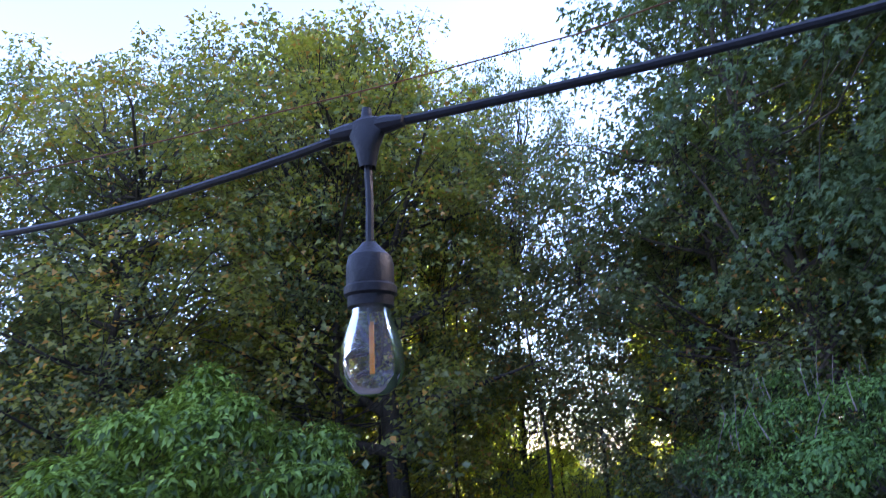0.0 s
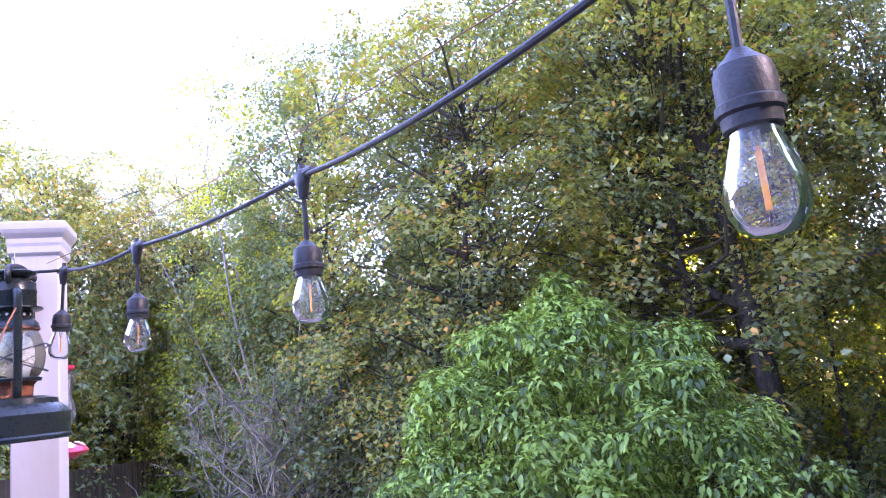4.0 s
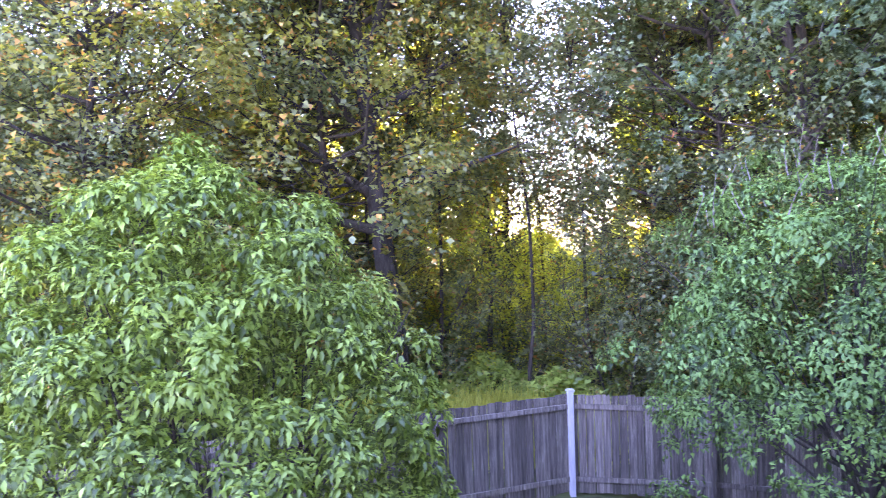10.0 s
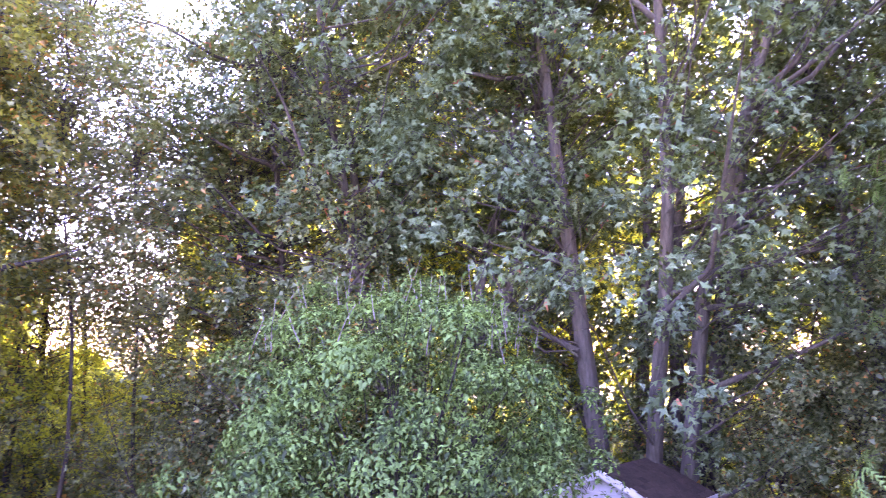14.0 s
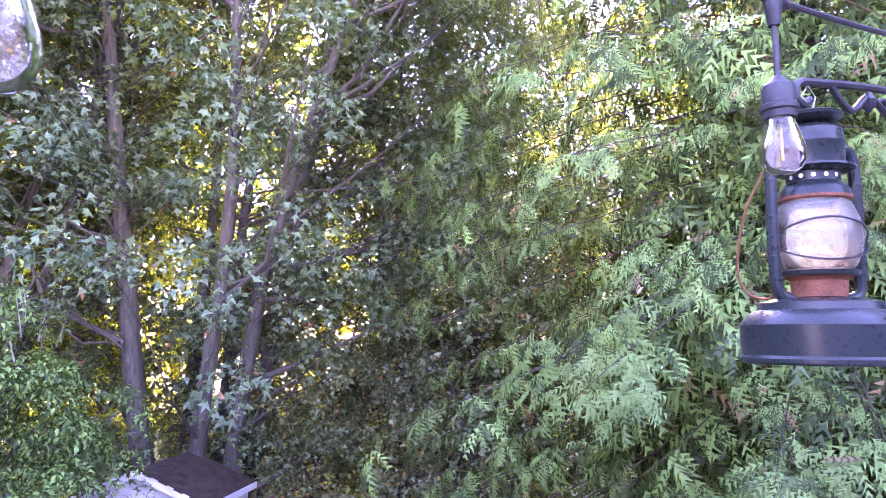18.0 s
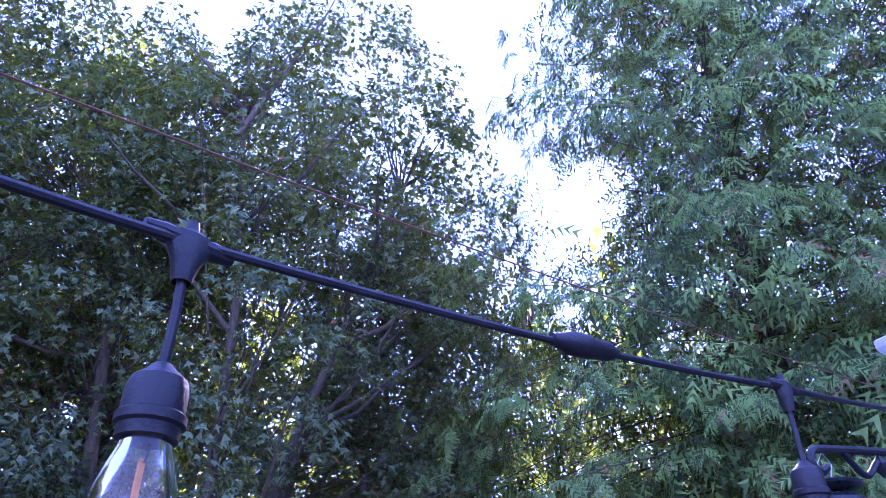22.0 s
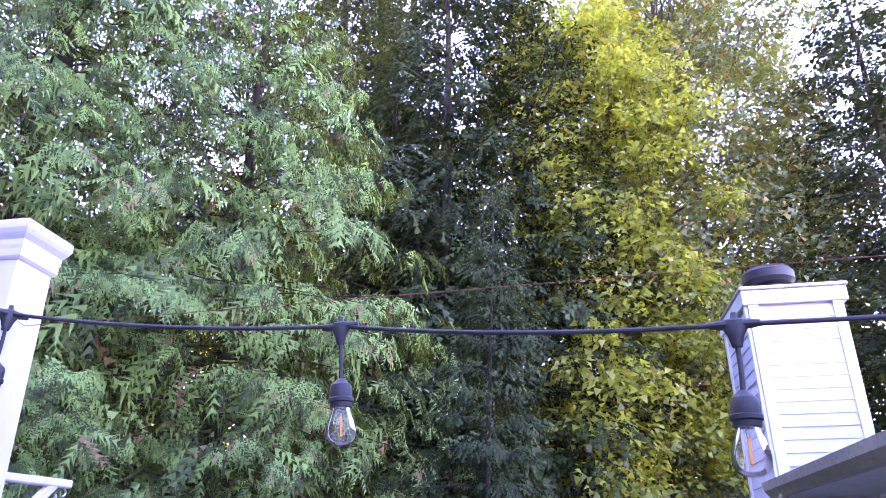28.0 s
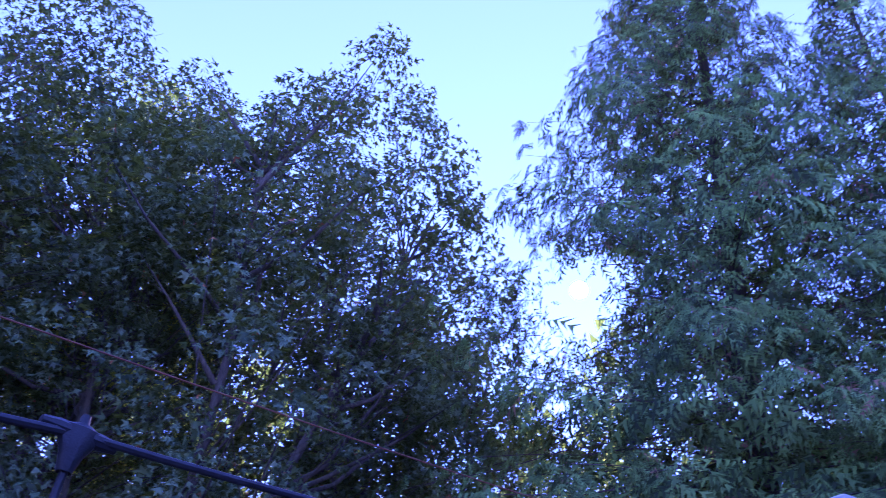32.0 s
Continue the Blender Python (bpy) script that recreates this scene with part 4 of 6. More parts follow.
def leaning(az, d, aside, across, up, turn=0.0):
    """A pose for a tree at az and d whose tip stands aside metres along the view's right, by a shear of its height."""
    p, a = polar(az, d), radians(az)
    m = Matrix.Diagonal((across, across, up, 1))
    lean = Matrix()
    lean[0][2], lean[1][2] = aside * math.cos(a), aside * math.sin(a)
    return Matrix.Translation((p.x, p.y, -1.0)) @ lean @ Matrix.Rotation(radians(turn), 4, "Z") @ m


FIR = conifer(44, 26, 4.2, 230, 26000, 0.36, 0.16, 0.80, 0.03, 0.3, 0.10, 0.30, 0.0, 0.030, pairs=3, bunch=5)
plant("fir_tree", FIR, BARK, NEEDLE_FIR, leaning(-117.5, 23, 0.0, 1.5, 1.46), "slender fir rising behind the cedar", group="firs")
HEMLOCK = conifer(45, 20, 4.4, 240, 20000, 0.38, 0.22, 0.70, 0.02, 0.24, 0.08, 0.40, 0.0, 0.034, pairs=3, bunch=5)
first = None
for az, d, aside, s, tall, lab in ((-125.5, 17.0, 0.05, 1.10, 1.28, "dark hemlock leaning over the clearing"), (-131.5, 17.5, 0.125, 1.05, 1.15, "dark hemlock leaning far over at the clearing's edge"), (-127.5, 9.6, 0.13, 0.37, 0.50, "small dark hemlock with a drooping tip"),
                                   (-121.5, 19.5, 0.02, 1.25, 1.12, "tall dark hemlock rising between the cedar and the fir"), (-161, 20, 0.0, 1.35, 0.98, "broad dark hemlock behind the chimney"), (-153.5, 26, 0.0, 1.4, 1.0, "broad dark hemlock behind the chimney")):
    m = leaning(az, d, aside, s, tall, az * 7)
    if first is None:
        first = plant("hemlock_tree", HEMLOCK, BARK, NEEDLE_FIR, m, lab, group="hemlocks")
    else:
        c = copy_thing(first, Matrix())
        c.matrix_world = m
        tagged(c, lab)

# the trees by the clearing; the first has sunlight put into its leaf colour
for seed, az, d, h, r, low, cl, bark, leafm, lab in ((46, -139.5, 18.5, 21.5, 3.4, 1.0, 620, BARK_MAPLE, LEAF_CLEARING, "dense yellow-green tree by the clearing, sunlight put into its leaf colour"), (47, -148.5, 20.5, 26.0, 3.9, 2.0, 900, BARK_MAPLE, LEAF_WOOD, "tall grey-green tree by the clearing")):
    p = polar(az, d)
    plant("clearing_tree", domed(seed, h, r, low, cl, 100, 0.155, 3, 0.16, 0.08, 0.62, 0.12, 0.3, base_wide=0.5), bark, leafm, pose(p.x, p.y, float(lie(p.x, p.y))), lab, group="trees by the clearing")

# ---- shrubs of the yard ----
def dome_shrub(seed, centre, rx, ry, top, boughs, length, width, bough, bottom=0.0, cone=0.0, tuft=24, dome=0.12, lean=0.0, per=12, jut=0.07):
    """Points, outward ways and normals of leaves: tufts of drooping leaves on rounded boughs that stand out over a dome, with a duller fill behind them."""
    rng = np.random.default_rng(seed)
    g = np.arange(boughs) + 0.5
    high, low = 1.0, -bottom
    uz = high - (high - low) * g / boughs
    az = g * 2.39996 + rng.normal(0, 0.10, boughs)
    uz = np.clip(uz + rng.normal(0, 0.03, boughs), low, 1)
    u = np.stack([np.cos(az) * np.sqrt(1 - uz ** 2), np.sin(az) * np.sqrt(1 - uz ** 2), uz], 1)
    out = 1 + rng.normal(0, jut, boughs)
    big = bough * rng.uniform(0.75, 1.3, boughs)
    j = np.repeat(np.arange(boughs), per)
    h = unit(rng.normal(0, 1, (len(j), 3)) + u[j] * 0.9 + [0, 0, 0.75])
    fill = boughs * 3
    uf = unit(rng.normal(0, 1, (fill, 3)))
    uf[:, 2] = np.abs(uf[:, 2]) * (1 + bottom) - bottom
    uf = unit(uf)
    taper = lambda v: (1 - cone * np.clip(v[:, 2], 0, 1) ** 1.4 * 0.5)[:, None]
    size3 = np.array([rx, ry, top])
    c1 = u[j] * (out[j] - big[j] / rx)[:, None] * size3 * np.concatenate([taper(u[j]), taper(u[j]), np.ones((len(j), 1))], 1) + h * big[j][:, None] * [1, 1, 0.8]
    c2 = uf * rng.uniform(0.52, 0.78, (fill, 1)) * size3 * np.concatenate([taper(uf), taper(uf), np.ones((fill, 1))], 1)
    c = np.concatenate([c1, c2])
    u = unit(np.concatenate([h * 0.6 + u[j], uf]))
    c[:, 0] -= lean * np.clip(c[:, 2] / top, 0, 1)
    tufts = len(c)
    k = np.repeat(np.arange(tufts), tuft)
    n = len(k)
    axis = unit(u * 0.55 + rng.normal(0, 0.18, (tufts, 3)) + [0, 0, 0.75])[k]
    a = rng.uniform(0, 2 * math.pi, n)
    e1 = unit(np.cross(axis, [0.3, 1.0, 0.1]))
    ring = e1 * np.cos(a)[:, None] + np.cross(axis, e1) * np.sin(a)[:, None]
    down = rng.random(n) ** 0.8
    rad = (dome * rng.uniform(0.7, 1.3, tufts))[k]
    pts = c[k] + ring * (rad * (0.12 + 0.75 * down))[:, None] - axis * (rad * 1.15 * down ** 1.4)[:, None]
    ways = unit(ring * (1.0 - 0.35 * down)[:, None] + axis * (0.45 - 0.5 * down)[:, None] + [0, 0, -1] * (0.05 + 0.55 * down)[:, None] + rng.normal(0, 0.22, (n, 3)))
    nor = unit(ring * (0.25 + 0.6 * down)[:, None] + axis + rng.normal(0, 0.22, (n, 3)))
    size = length * rng.uniform(0.6, 1.2, n) * (0.75 + 0.35 * down)
    return pts + centre, ways, nor, size, size * width, rng


def stems(seed, spots, foot, r):
    rng = np.random.default_rng(seed)
    segs = []
    for s in spots:
        segs += wander(rng, foot + rng.normal(0, 0.12, 3) * [1, 1, 0], s - foot, float(np.linalg.norm(s - foot)), r, 0.006, 5, 0.12)[0]
    return limb_arrays(segs, 5)


def one_leaf(length=1.0, width=0.42):
    v, f = leaf_arrays(np.zeros((1, 3)), np.array([[1.0, 0, 0]]), np.array([[0, 0, 1.0]]), length, width, 0.25, True)
    return v, f


BUSH = polar(18.4, 6.9)
foot = np.array([BUSH.x, BUSH.y, -0.7])
pts, ways, nor, size, wid, rng = dome_shrub(51, np.array([BUSH.x - 0.08, BUSH.y, 1.0]), 2.18, 2.18, 3.78, 350, 0.090, 0.44, 0.27, 0.72, 0.05, tuft=20, dome=0.10, lean=0.12, per=13, jut=0.045)
shrub = empty("garden_shrub", pose(*foot), "dense domed shrub with bright green drooping leaves", "shrub")
inv = np.array(foot)
near = np.argsort(np.hypot(pts[:, 0] - 0.1, pts[:, 1]) + np.abs(pts[:, 2] - 3.2) * 0.8)[:300]
rest = np.setdiff1d(np.arange(len(pts)), near)
tagged(array_mesh("foliage", *leaf_arrays(pts[rest] - inv, ways[rest], nor[rest], size[rest], wid[rest], 0.25, True), LEAF_SHRUB, shrub), kind="stuff")
tagged(array_mesh("stem", *stems(52, pts[rng.integers(0, len(pts), 90)] * 0.9 + inv * 0.1 - inv, inv * 0, 0.035), BARK, shrub), kind="stuff")
lay_pieces("leaf", shrub, LEAF_SHRUB, one_leaf(1.0, 0.46), pts[near] - inv, ways[near], nor[near], size[near])

# fruit tree in front of the fence
FRUIT = polar(-29.0, 10.6)
FRUIT.z = float(lie(FRUIT.x, FRUIT.y))
pts, ways, nor, size, wid, rng = dome_shrub(61, np.array([FRUIT.x, FRUIT.y, 2.35]), 2.66, 2.60, 2.45, 150, 0.086, 0.48, 0.46, 0.70, 0.10, tuft=17, dome=0.13, per=15, jut=0.15)
inv = np.array(FRUIT)
fruit = empty("fruit_tree", pose(*inv), "rounded fruit tree with glossy green leaves before the fence", "tree")
twigs = []
shoots = []
for k in range(46):
    a = rng.uniform(0, 2 * math.pi)
    r = rng.uniform(0, 1) ** 0.5 * 2.2
    q = np.array([FRUIT.x + r * math.cos(a), FRUIT.y + r * math.sin(a), 2.35 + 2.35 * math.sqrt(max(0.02, 1 - (r / 2.75) ** 2))])
    s, sp, _ = wander(rng, q - inv - [0, 0, 0.2], (rng.normal(0, 0.2), rng.normal(0, 0.2), 1), rng.uniform(0.35, 0.75), 0.010, 0.004, 4, 0.15)
    twigs += s
    for j in np.linspace(0.1, 1, 12):
        i = min(int(j * 4), 3)
        shoots.append(sp[i] + (sp[i + 1] - sp[i]) * (j * 4 - i))
shoots = np.array(shoots)
near = np.argsort(np.hypot(pts[:, 0] - 0.2, pts[:, 1]) + np.abs(pts[:, 2] - 3.4) * 0.6)[:300]
rest = np.setdiff1d(np.arange(len(pts)), near)
lay_pieces("leaf", fruit, LEAF_FRUIT, one_leaf(1.0, 0.5), pts[near] - inv, ways[near], nor[near], size[near])
v1, f1 = leaf_arrays(pts[rest] - inv, ways[rest], nor[rest], size[rest], wid[rest], 0.25, True)
a = rng.normal(0, 1, shoots.shape) + [0, 0, 0.5]
v2, f2 = leaf_arrays(shoots, a, unit(rng.normal(0, 1, shoots.shape) + [0, 0, 1]), 0.10, 0.045, 0.25, True)
tagged(array_mesh("crown", np.concatenate([v1, v2]), np.concatenate([f1, f2 + len(v1)]), LEAF_FRUIT, fruit), kind="stuff")
tagged(array_mesh("upright_shoot", *limb_arrays(twigs, 3), BARK_PALE, fruit), kind="stuff")
segs, tp, _ = wander(rng, (0, 0, -0.3), (0, 0, 1), 2.2, 0.11, 0.08, 4, 0.06)
for q in pts[rng.integers(0, len(pts), 46)]:
    segs += wander(rng, tp[2 + rng.integers(0, 3)], (q - inv) * 0.94 - tp[3], float(np.linalg.norm((q - inv) - tp[3])) * 0.95, 0.03, 0.006, 5, 0.14)[0]
array_mesh("trunk", *limb_arrays(segs, 6), BARK, fruit)

# ---- brambles and grass ----
def thicket(name, seed, spots, leaves, leaf, mat, label, category, low=0.1, high=0.9, spread=0.5):
    rng = np.random.default_rng(seed)
    k = rng.integers(0, len(spots), leaves)
    p = spots[k] + np.stack([rng.normal(0, spread, leaves), rng.normal(0, spread, leaves), np.zeros(leaves)], 1)
    hgt = low + (high - low) * (0.5 + 0.5 * np.sin(p[:, 0] * 1.9 + seed) * np.sin(p[:, 1] * 1.6)) * rng.uniform(0.7, 1.05, leaves)
    p[:, 2] = lie(p[:, 0], p[:, 1]) + hgt * np.where(rng.random(leaves) < 0.8, 1, rng.random(leaves))
    ways = rng.normal(0, 1, (leaves, 3)) * [1, 1, 0.4]
    nor = unit(rng.normal(0, 0.4, (leaves, 3)) + [0, -0.2, 0.9])
    size = leaf * rng.uniform(0.6, 1.3, leaves)
    return tagged(array_mesh(name, *tri_leaves(p, ways, nor, size, size * 0.85), mat), label, category, kind="stuff")


rng = np.random.default_rng(70)
spots = []
for _ in range(2600):
    az, d = rng.uniform(28, 60), 12 + 18 * rng.random() ** 0.8
    q = polar(az, d)
    spots.append((q.x, q.y, 0))
thicket("bramble_thicket", 71, np.array(spots), 60000, 0.13, LEAF_BRAMBLE, "rolling bank of green brambles beyond the fence", "brambles", 0.15, 1.1, 0.3)
spots = []
for _ in range(700):
    q = polar(rng.uniform(-32, 12), rng.uniform(16.3, 19.5))
    spots.append((q.x, q.y, 0))
thicket("bramble_thicket", 72, np.array(spots), 15000, 0.15, LEAF_BRAMBLE, "low brambles under the trees beyond the fence", "brambles", 0.2, 1.3, 0.35)
spots = []
for _ in range(900):
    q = polar(rng.uniform(-70, -34), rng.uniform(15.8, 20))
    spots.append((q.x, q.y, 0))
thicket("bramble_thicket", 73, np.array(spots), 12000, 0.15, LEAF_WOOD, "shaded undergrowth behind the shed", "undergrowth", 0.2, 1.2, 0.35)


spots = []
for _ in range(1200):
    q = polar(rng.uniform(-34, 20), rng.uniform(19, 34))
    spots.append((q.x, q.y, 0))
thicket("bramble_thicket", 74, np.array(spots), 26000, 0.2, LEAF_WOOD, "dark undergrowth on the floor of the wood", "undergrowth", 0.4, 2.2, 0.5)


def grass(name, seed, az0, az1, d0, d1, blades, tall, mat, label):
    rng = np.random.default_rng(seed)
    a, d = np.radians(rng.uniform(az0, az1, blades)), rng.uniform(d0, d1, blades)
    p = np.stack([0.15 - d * np.sin(a), d * np.cos(a), np.zeros(blades)], 1)
    p[:, 2] = lie(p[:, 0], p[:, 1])
    ways = rng.normal(0, 0.35, (blades, 3)) + [0, 0, 1]
    size = tall * rng.uniform(0.5, 1.3, blades)
    tagged(array_mesh(name, *leaf_arrays(p, ways, unit(rng.normal(0, 1, (blades, 3)) * [1, 1, 0.1]), size, np.full(blades, 0.035), 0.1), mat), label, "grass", kind="stuff")


grass("meadow_grass", 75, -12, 14, 13.6, 17.2, 18000, 0.85, LEAF_GRASS, "yellow-green meadow grass beyond the fence, sunlight put into its colour")
grass("meadow_grass", 76, 33, 48, 12.3, 15.5, 9000, 0.55, LEAF_GRASS, "pale grass beside the brambles, sunlight put into its colour")

# ---- fences ----
def fence(points, tops, mat, board, label, rails=(0.22,), posts=True, post_mat=None, inside=1.0, caps=()):
    """A board fence along points, with the top's height at each."""
    top_ob = empty("fence", pose(points[0][0], points[0][1], 0), label, "fence")
    ox, oy = points[0]
    rng = random.Random(len(points) * 7 + int(board * 1000))
    shapes = []
    for k in range(3):
        bm = boxed((board * 0.945, 0.019, 1.0), (0, 0, -0.5), 0.003)
        shapes.append(part("board", bm, mat))
    first = list(shapes)
    for (x0, y0), (x1, y1), z0, z1 in zip(points, points[1:], tops, tops[1:]):
        run = math.hypot(x1 - x0, y1 - y0)
        ang = math.degrees(math.atan2(y1 - y0, x1 - x0))
        count = max(1, round(run / board))
        for i in range(count):
            t = (i + 0.5) / count
            x, y, z = x0 + (x1 - x0) * t, y0 + (y1 - y0) * t, z0 + (z1 - z0) * t
            tall = z - float(lie(x, y)) - 0.03
            if first:
                ob = first.pop()
            else:
                ob = new("board", shapes[rng.randrange(3)].data)
            ob.parent = top_ob
            ob.matrix_basis = pose(x - ox, y - oy, z + rng.uniform(-0.018, 0.018), rng.uniform(-0.5, 0.5), rng.uniform(-0.5, 0.5), ang + rng.uniform(-0.6, 0.6)) @ Matrix.Diagonal((run / count / board, 1, tall, 1))
        nx, ny = math.sin(math.radians(ang)) * inside, -math.cos(math.radians(ang)) * inside
        slope = math.degrees(math.atan2(z1 - z0, run))
        for drop in rails:
            ob = part("rail", boxed((run, 0.038, 0.085), (0, 0, 0), 0.004), mat, top_ob)
            ob.matrix_basis = pose((x0 + x1) / 2 - ox + nx * 0.032, (y0 + y1) / 2 - oy + ny * 0.032, (z0 + z1) / 2 - drop, 0, -slope, ang)
    if posts:
        for i, ((x, y), z) in enumerate(zip(points, tops)):
            pale = i in caps
            low = float(lie(x, y)) - 0.3
            bm = boxed((0.09, 0.09, z + 0.06 - low), (0, 0, (z + 0.06 + low) / 2), 0.004)
            ob = part("post", bm, post_mat if pale else mat, top_ob, "pale weathered post with a flat cap" if pale else "")
            a = (points[min(i + 1, len(points) - 1)][0] - points[max(i - 1, 0)][0], points[min(i + 1, len(points) - 1)][1] - points[max(i - 1, 0)][1])
            nx, ny = a[1] / math.hypot(*a) * inside, -a[0] / math.hypot(*a) * inside
            ob.matrix_basis = pose(x - ox + nx * 0.06, y - oy + ny * 0.06, 0, 0, 0, math.degrees(math.atan2(a[1], a[0])))
            if pale:
                cap = part("cap", boxed((0.125, 0.125, 0.035), (0, 0, z + 0.078), 0.006), post_mat, ob)
    return top_ob


# back fence: along the wood, past the shed, and the short run beside the shrub
fence([(-6.62, 8.95), (-4.4, 9.8), (-2.2, 10.7), (-0.3, 11.55), (2.06, 12.5), (4.4, 12.25), (6.6, 11.8), (8.8, 11.3), (9.95, 11.25)],
      [1.02, 1.02, 1.02, 1.02, 1.015, 0.93, 0.82, 0.69, 0.62], CEDARWOOD, 0.14, "weathered grey cedar board fence along the wood", (0.20, 1.45), post_mat=PALEPOST, caps=(4,))
fence([(-6.69, 8.90), (-7.6, 7.2), (-8.7, 5.0)], [1.02, 1.0, 0.97], CEDARWOOD, 0.14, "weathered grey cedar board fence, side run", (0.30, 1.45))
fence([(11.4, 11.0), (12.6, 9.75), (14.3, 8.2), (16.2, 6.3)], [0.5, 0.42, 0.35, 0.25], CEDARWOOD, 0.14, "grey board fence behind the shed", (0.1, 1.2))
q = [polar(*a) for a in ((48.8, 30), (53.4, 26.6), (57, 23.6), (61, 21.2), (66, 19))]
fence([(p.x, p.y) for p in q], [2.11, 2.29, 2.46, 2.60, 2.72], BROWNWOOD, 0.15, "brown-stained board fence beyond the brambles", (0.06,))

# ---- shed ----
def shed():
    L, C = Vector((10.02, 11.42)), Vector((10.66, 9.10))
    ux = (L - C).normalized()
    ang = math.atan2(ux.y, ux.x)
    w, dep, base = (L - C).length, 1.85, -0.97
    eave, ridge = 1.03 - base, 1.53 - base
    ob = empty("garden_shed", Matrix.Translation((C.x, C.y, base)) @ Matrix.Rotation(ang, 4, "Z"), "small white-painted shed with a brown shingled gable roof by the fence", "shed")
    # x runs along the front from the near corner; -y runs back
    bm = bmesh.new()
    prof = [(0, 0), (w, 0), (w, eave), (w / 2, ridge - 0.06), (0, eave)]
    fr = [bm.verts.new((x, -0.02, z)) for x, z in prof]
    bk = [bm.verts.new((x, -dep + 0.02, z)) for x, z in prof]
    bm.faces.new(fr)
    bm.faces.new(bk[::-1])
    for i in range(5):
        bm.faces.new((fr[i], bk[i], bk[(i + 1) % 5], fr[(i + 1) % 5]))
    bmesh.ops.recalc_face_normals(bm, faces=bm.faces)
    part("body", bm, LAVENDER, ob)
    # lap boards on the front and the side
    lap = 0.17
    rows = int(ridge / lap) + 1
    for i in range(rows):
        z0 = 0.06 + i * lap
        if z0 + 0.05 > ridge - 0.1:
            break
        half = w / 2 if z0 + lap < eave else max(0.08, w / 2 * (ridge - 0.07 - z0 - lap) / (ridge - eave))
        part("lap_board", boxed((2 * half - 0.02, 0.018, lap * 0.98), (w / 2, 0.004, z0 + lap / 2), 0.003, Matrix.Rotation(radians(3), 4, "X")), LAVENDER, ob)
        if z0 + lap < eave:
            part("lap_board", boxed((0.018, dep - 0.02, lap * 0.98), (-0.004, -dep / 2, z0 + lap / 2), 0.003, Matrix.Rotation(radians(3), 4, "Y")), LAVENDER, ob)
    for x in (0.0, w):
        part("corner_trim", boxed((0.11, 0.03, eave), (x + (0.045 if x == 0 else -0.045), 0.03, eave / 2), 0.004), SHEDTRIM, ob)
    part("corner_trim", boxed((0.03, 0.11, eave), (-0.03, -0.05, eave / 2), 0.004), SHEDTRIM, ob)
    part("corner_trim", boxed((0.03, 0.09, eave), (-0.03, -dep + 0.045, eave / 2), 0.004), SHEDTRIM, ob)
    for k, x0 in enumerate((w * 0.28, w * 0.53)):
        d = part("door", boxed((w * 0.245, 0.02, eave - 0.12), (x0 + w * 0.125 - w * 0.003, 0.028, eave / 2 + 0.0), 0.003), LAVENDER, ob)
        for i in range(1, 10):
            part("groove", boxed((w * 0.243, 0.006, 0.012), (x0 + w * 0.122, 0.040, 0.12 + i * lap), 0.001), SHEDTRIM, d)
        part("door_trim", boxed((0.022, 0.012, eave - 0.1), (x0 + 0.0, 0.044, eave / 2), 0.002), LAVENDER, d)
    part("latch", boxed((0.09, 0.02, 0.03), (w * 0.525, 0.05, eave * 0.52), 0.003), STEEL, ob, "small steel latch")
    part("vent", boxed((0.16, 0.02, 0.30), (w * 0.42, 0.05, 0.36), 0.004), CAPMETAL, ob, "grey patch low on the door")
    part("meter_box", boxed((0.07, 0.16, 0.26), (-0.06, -dep * 0.2, eave * 0.38), 0.02), BLACKMETAL, ob, "small black box on the side wall")
    # roof
    over = 0.14
    rise = ridge - eave
    slope = math.atan2(rise, w / 2)
    run = (w / 2 + over) / math.cos(slope)
    for s, side in ((1, 0), (-1, 1)):
        cx = w / 2 - s * (w / 2 + over) / 2
        cz = ridge - math.tan(slope) * (w / 2 + over) / 2 + 0.02
        slab = part("roof_slope", boxed((run, dep + 2 * over, 0.03), (0, 0, 0), 0.004), SHINGLE, ob, "dark brown shingled slope")
        slab.matrix_basis = Matrix.Translation((cx, -dep / 2, cz)) @ Matrix.Rotation(-s * slope, 4, "Y")
        courses = 9
        for i in range(courses):
            for j in range(10):
                sh = boxed((run / courses * 1.12, (dep + 2 * over) / 10 * 0.985, 0.008), ((i + 0.5) / courses * run - run / 2, ((j + 0.5 + 0.5 * (i % 2)) / 10 - 0.5) * (dep + 2 * over) * 0.955, 0.021 + 0.003 * ((i * 7 + j * 3) % 3)))
                part("shingle", sh, SHINGLE, slab)
        f = part("barge_board", boxed((run, 0.03, 0.13), (0, 0, 0), 0.004), SHEDTRIM, ob)
        f.matrix_basis = Matrix.Translation((cx, over + 0.015, cz - 0.045)) @ Matrix.Rotation(-s * slope, 4, "Y")
    part("fascia", boxed((0.03, dep + 2 * over, 0.12), (-over - 0.015, -dep / 2, eave - math.tan(slope) * over - 0.03), 0.004), SHEDTRIM, ob)
    part("fascia", boxed((0.03, dep + 2 * over, 0.12), (w + over + 0.015, -dep / 2, eave - math.tan(slope) * over - 0.03), 0.004), SHEDTRIM, ob)


shed()

# ---- house beside the deck ----
TURN45 = Matrix.Rotation(radians(-45), 4, "Z")  # local x along the wall, local y out of it


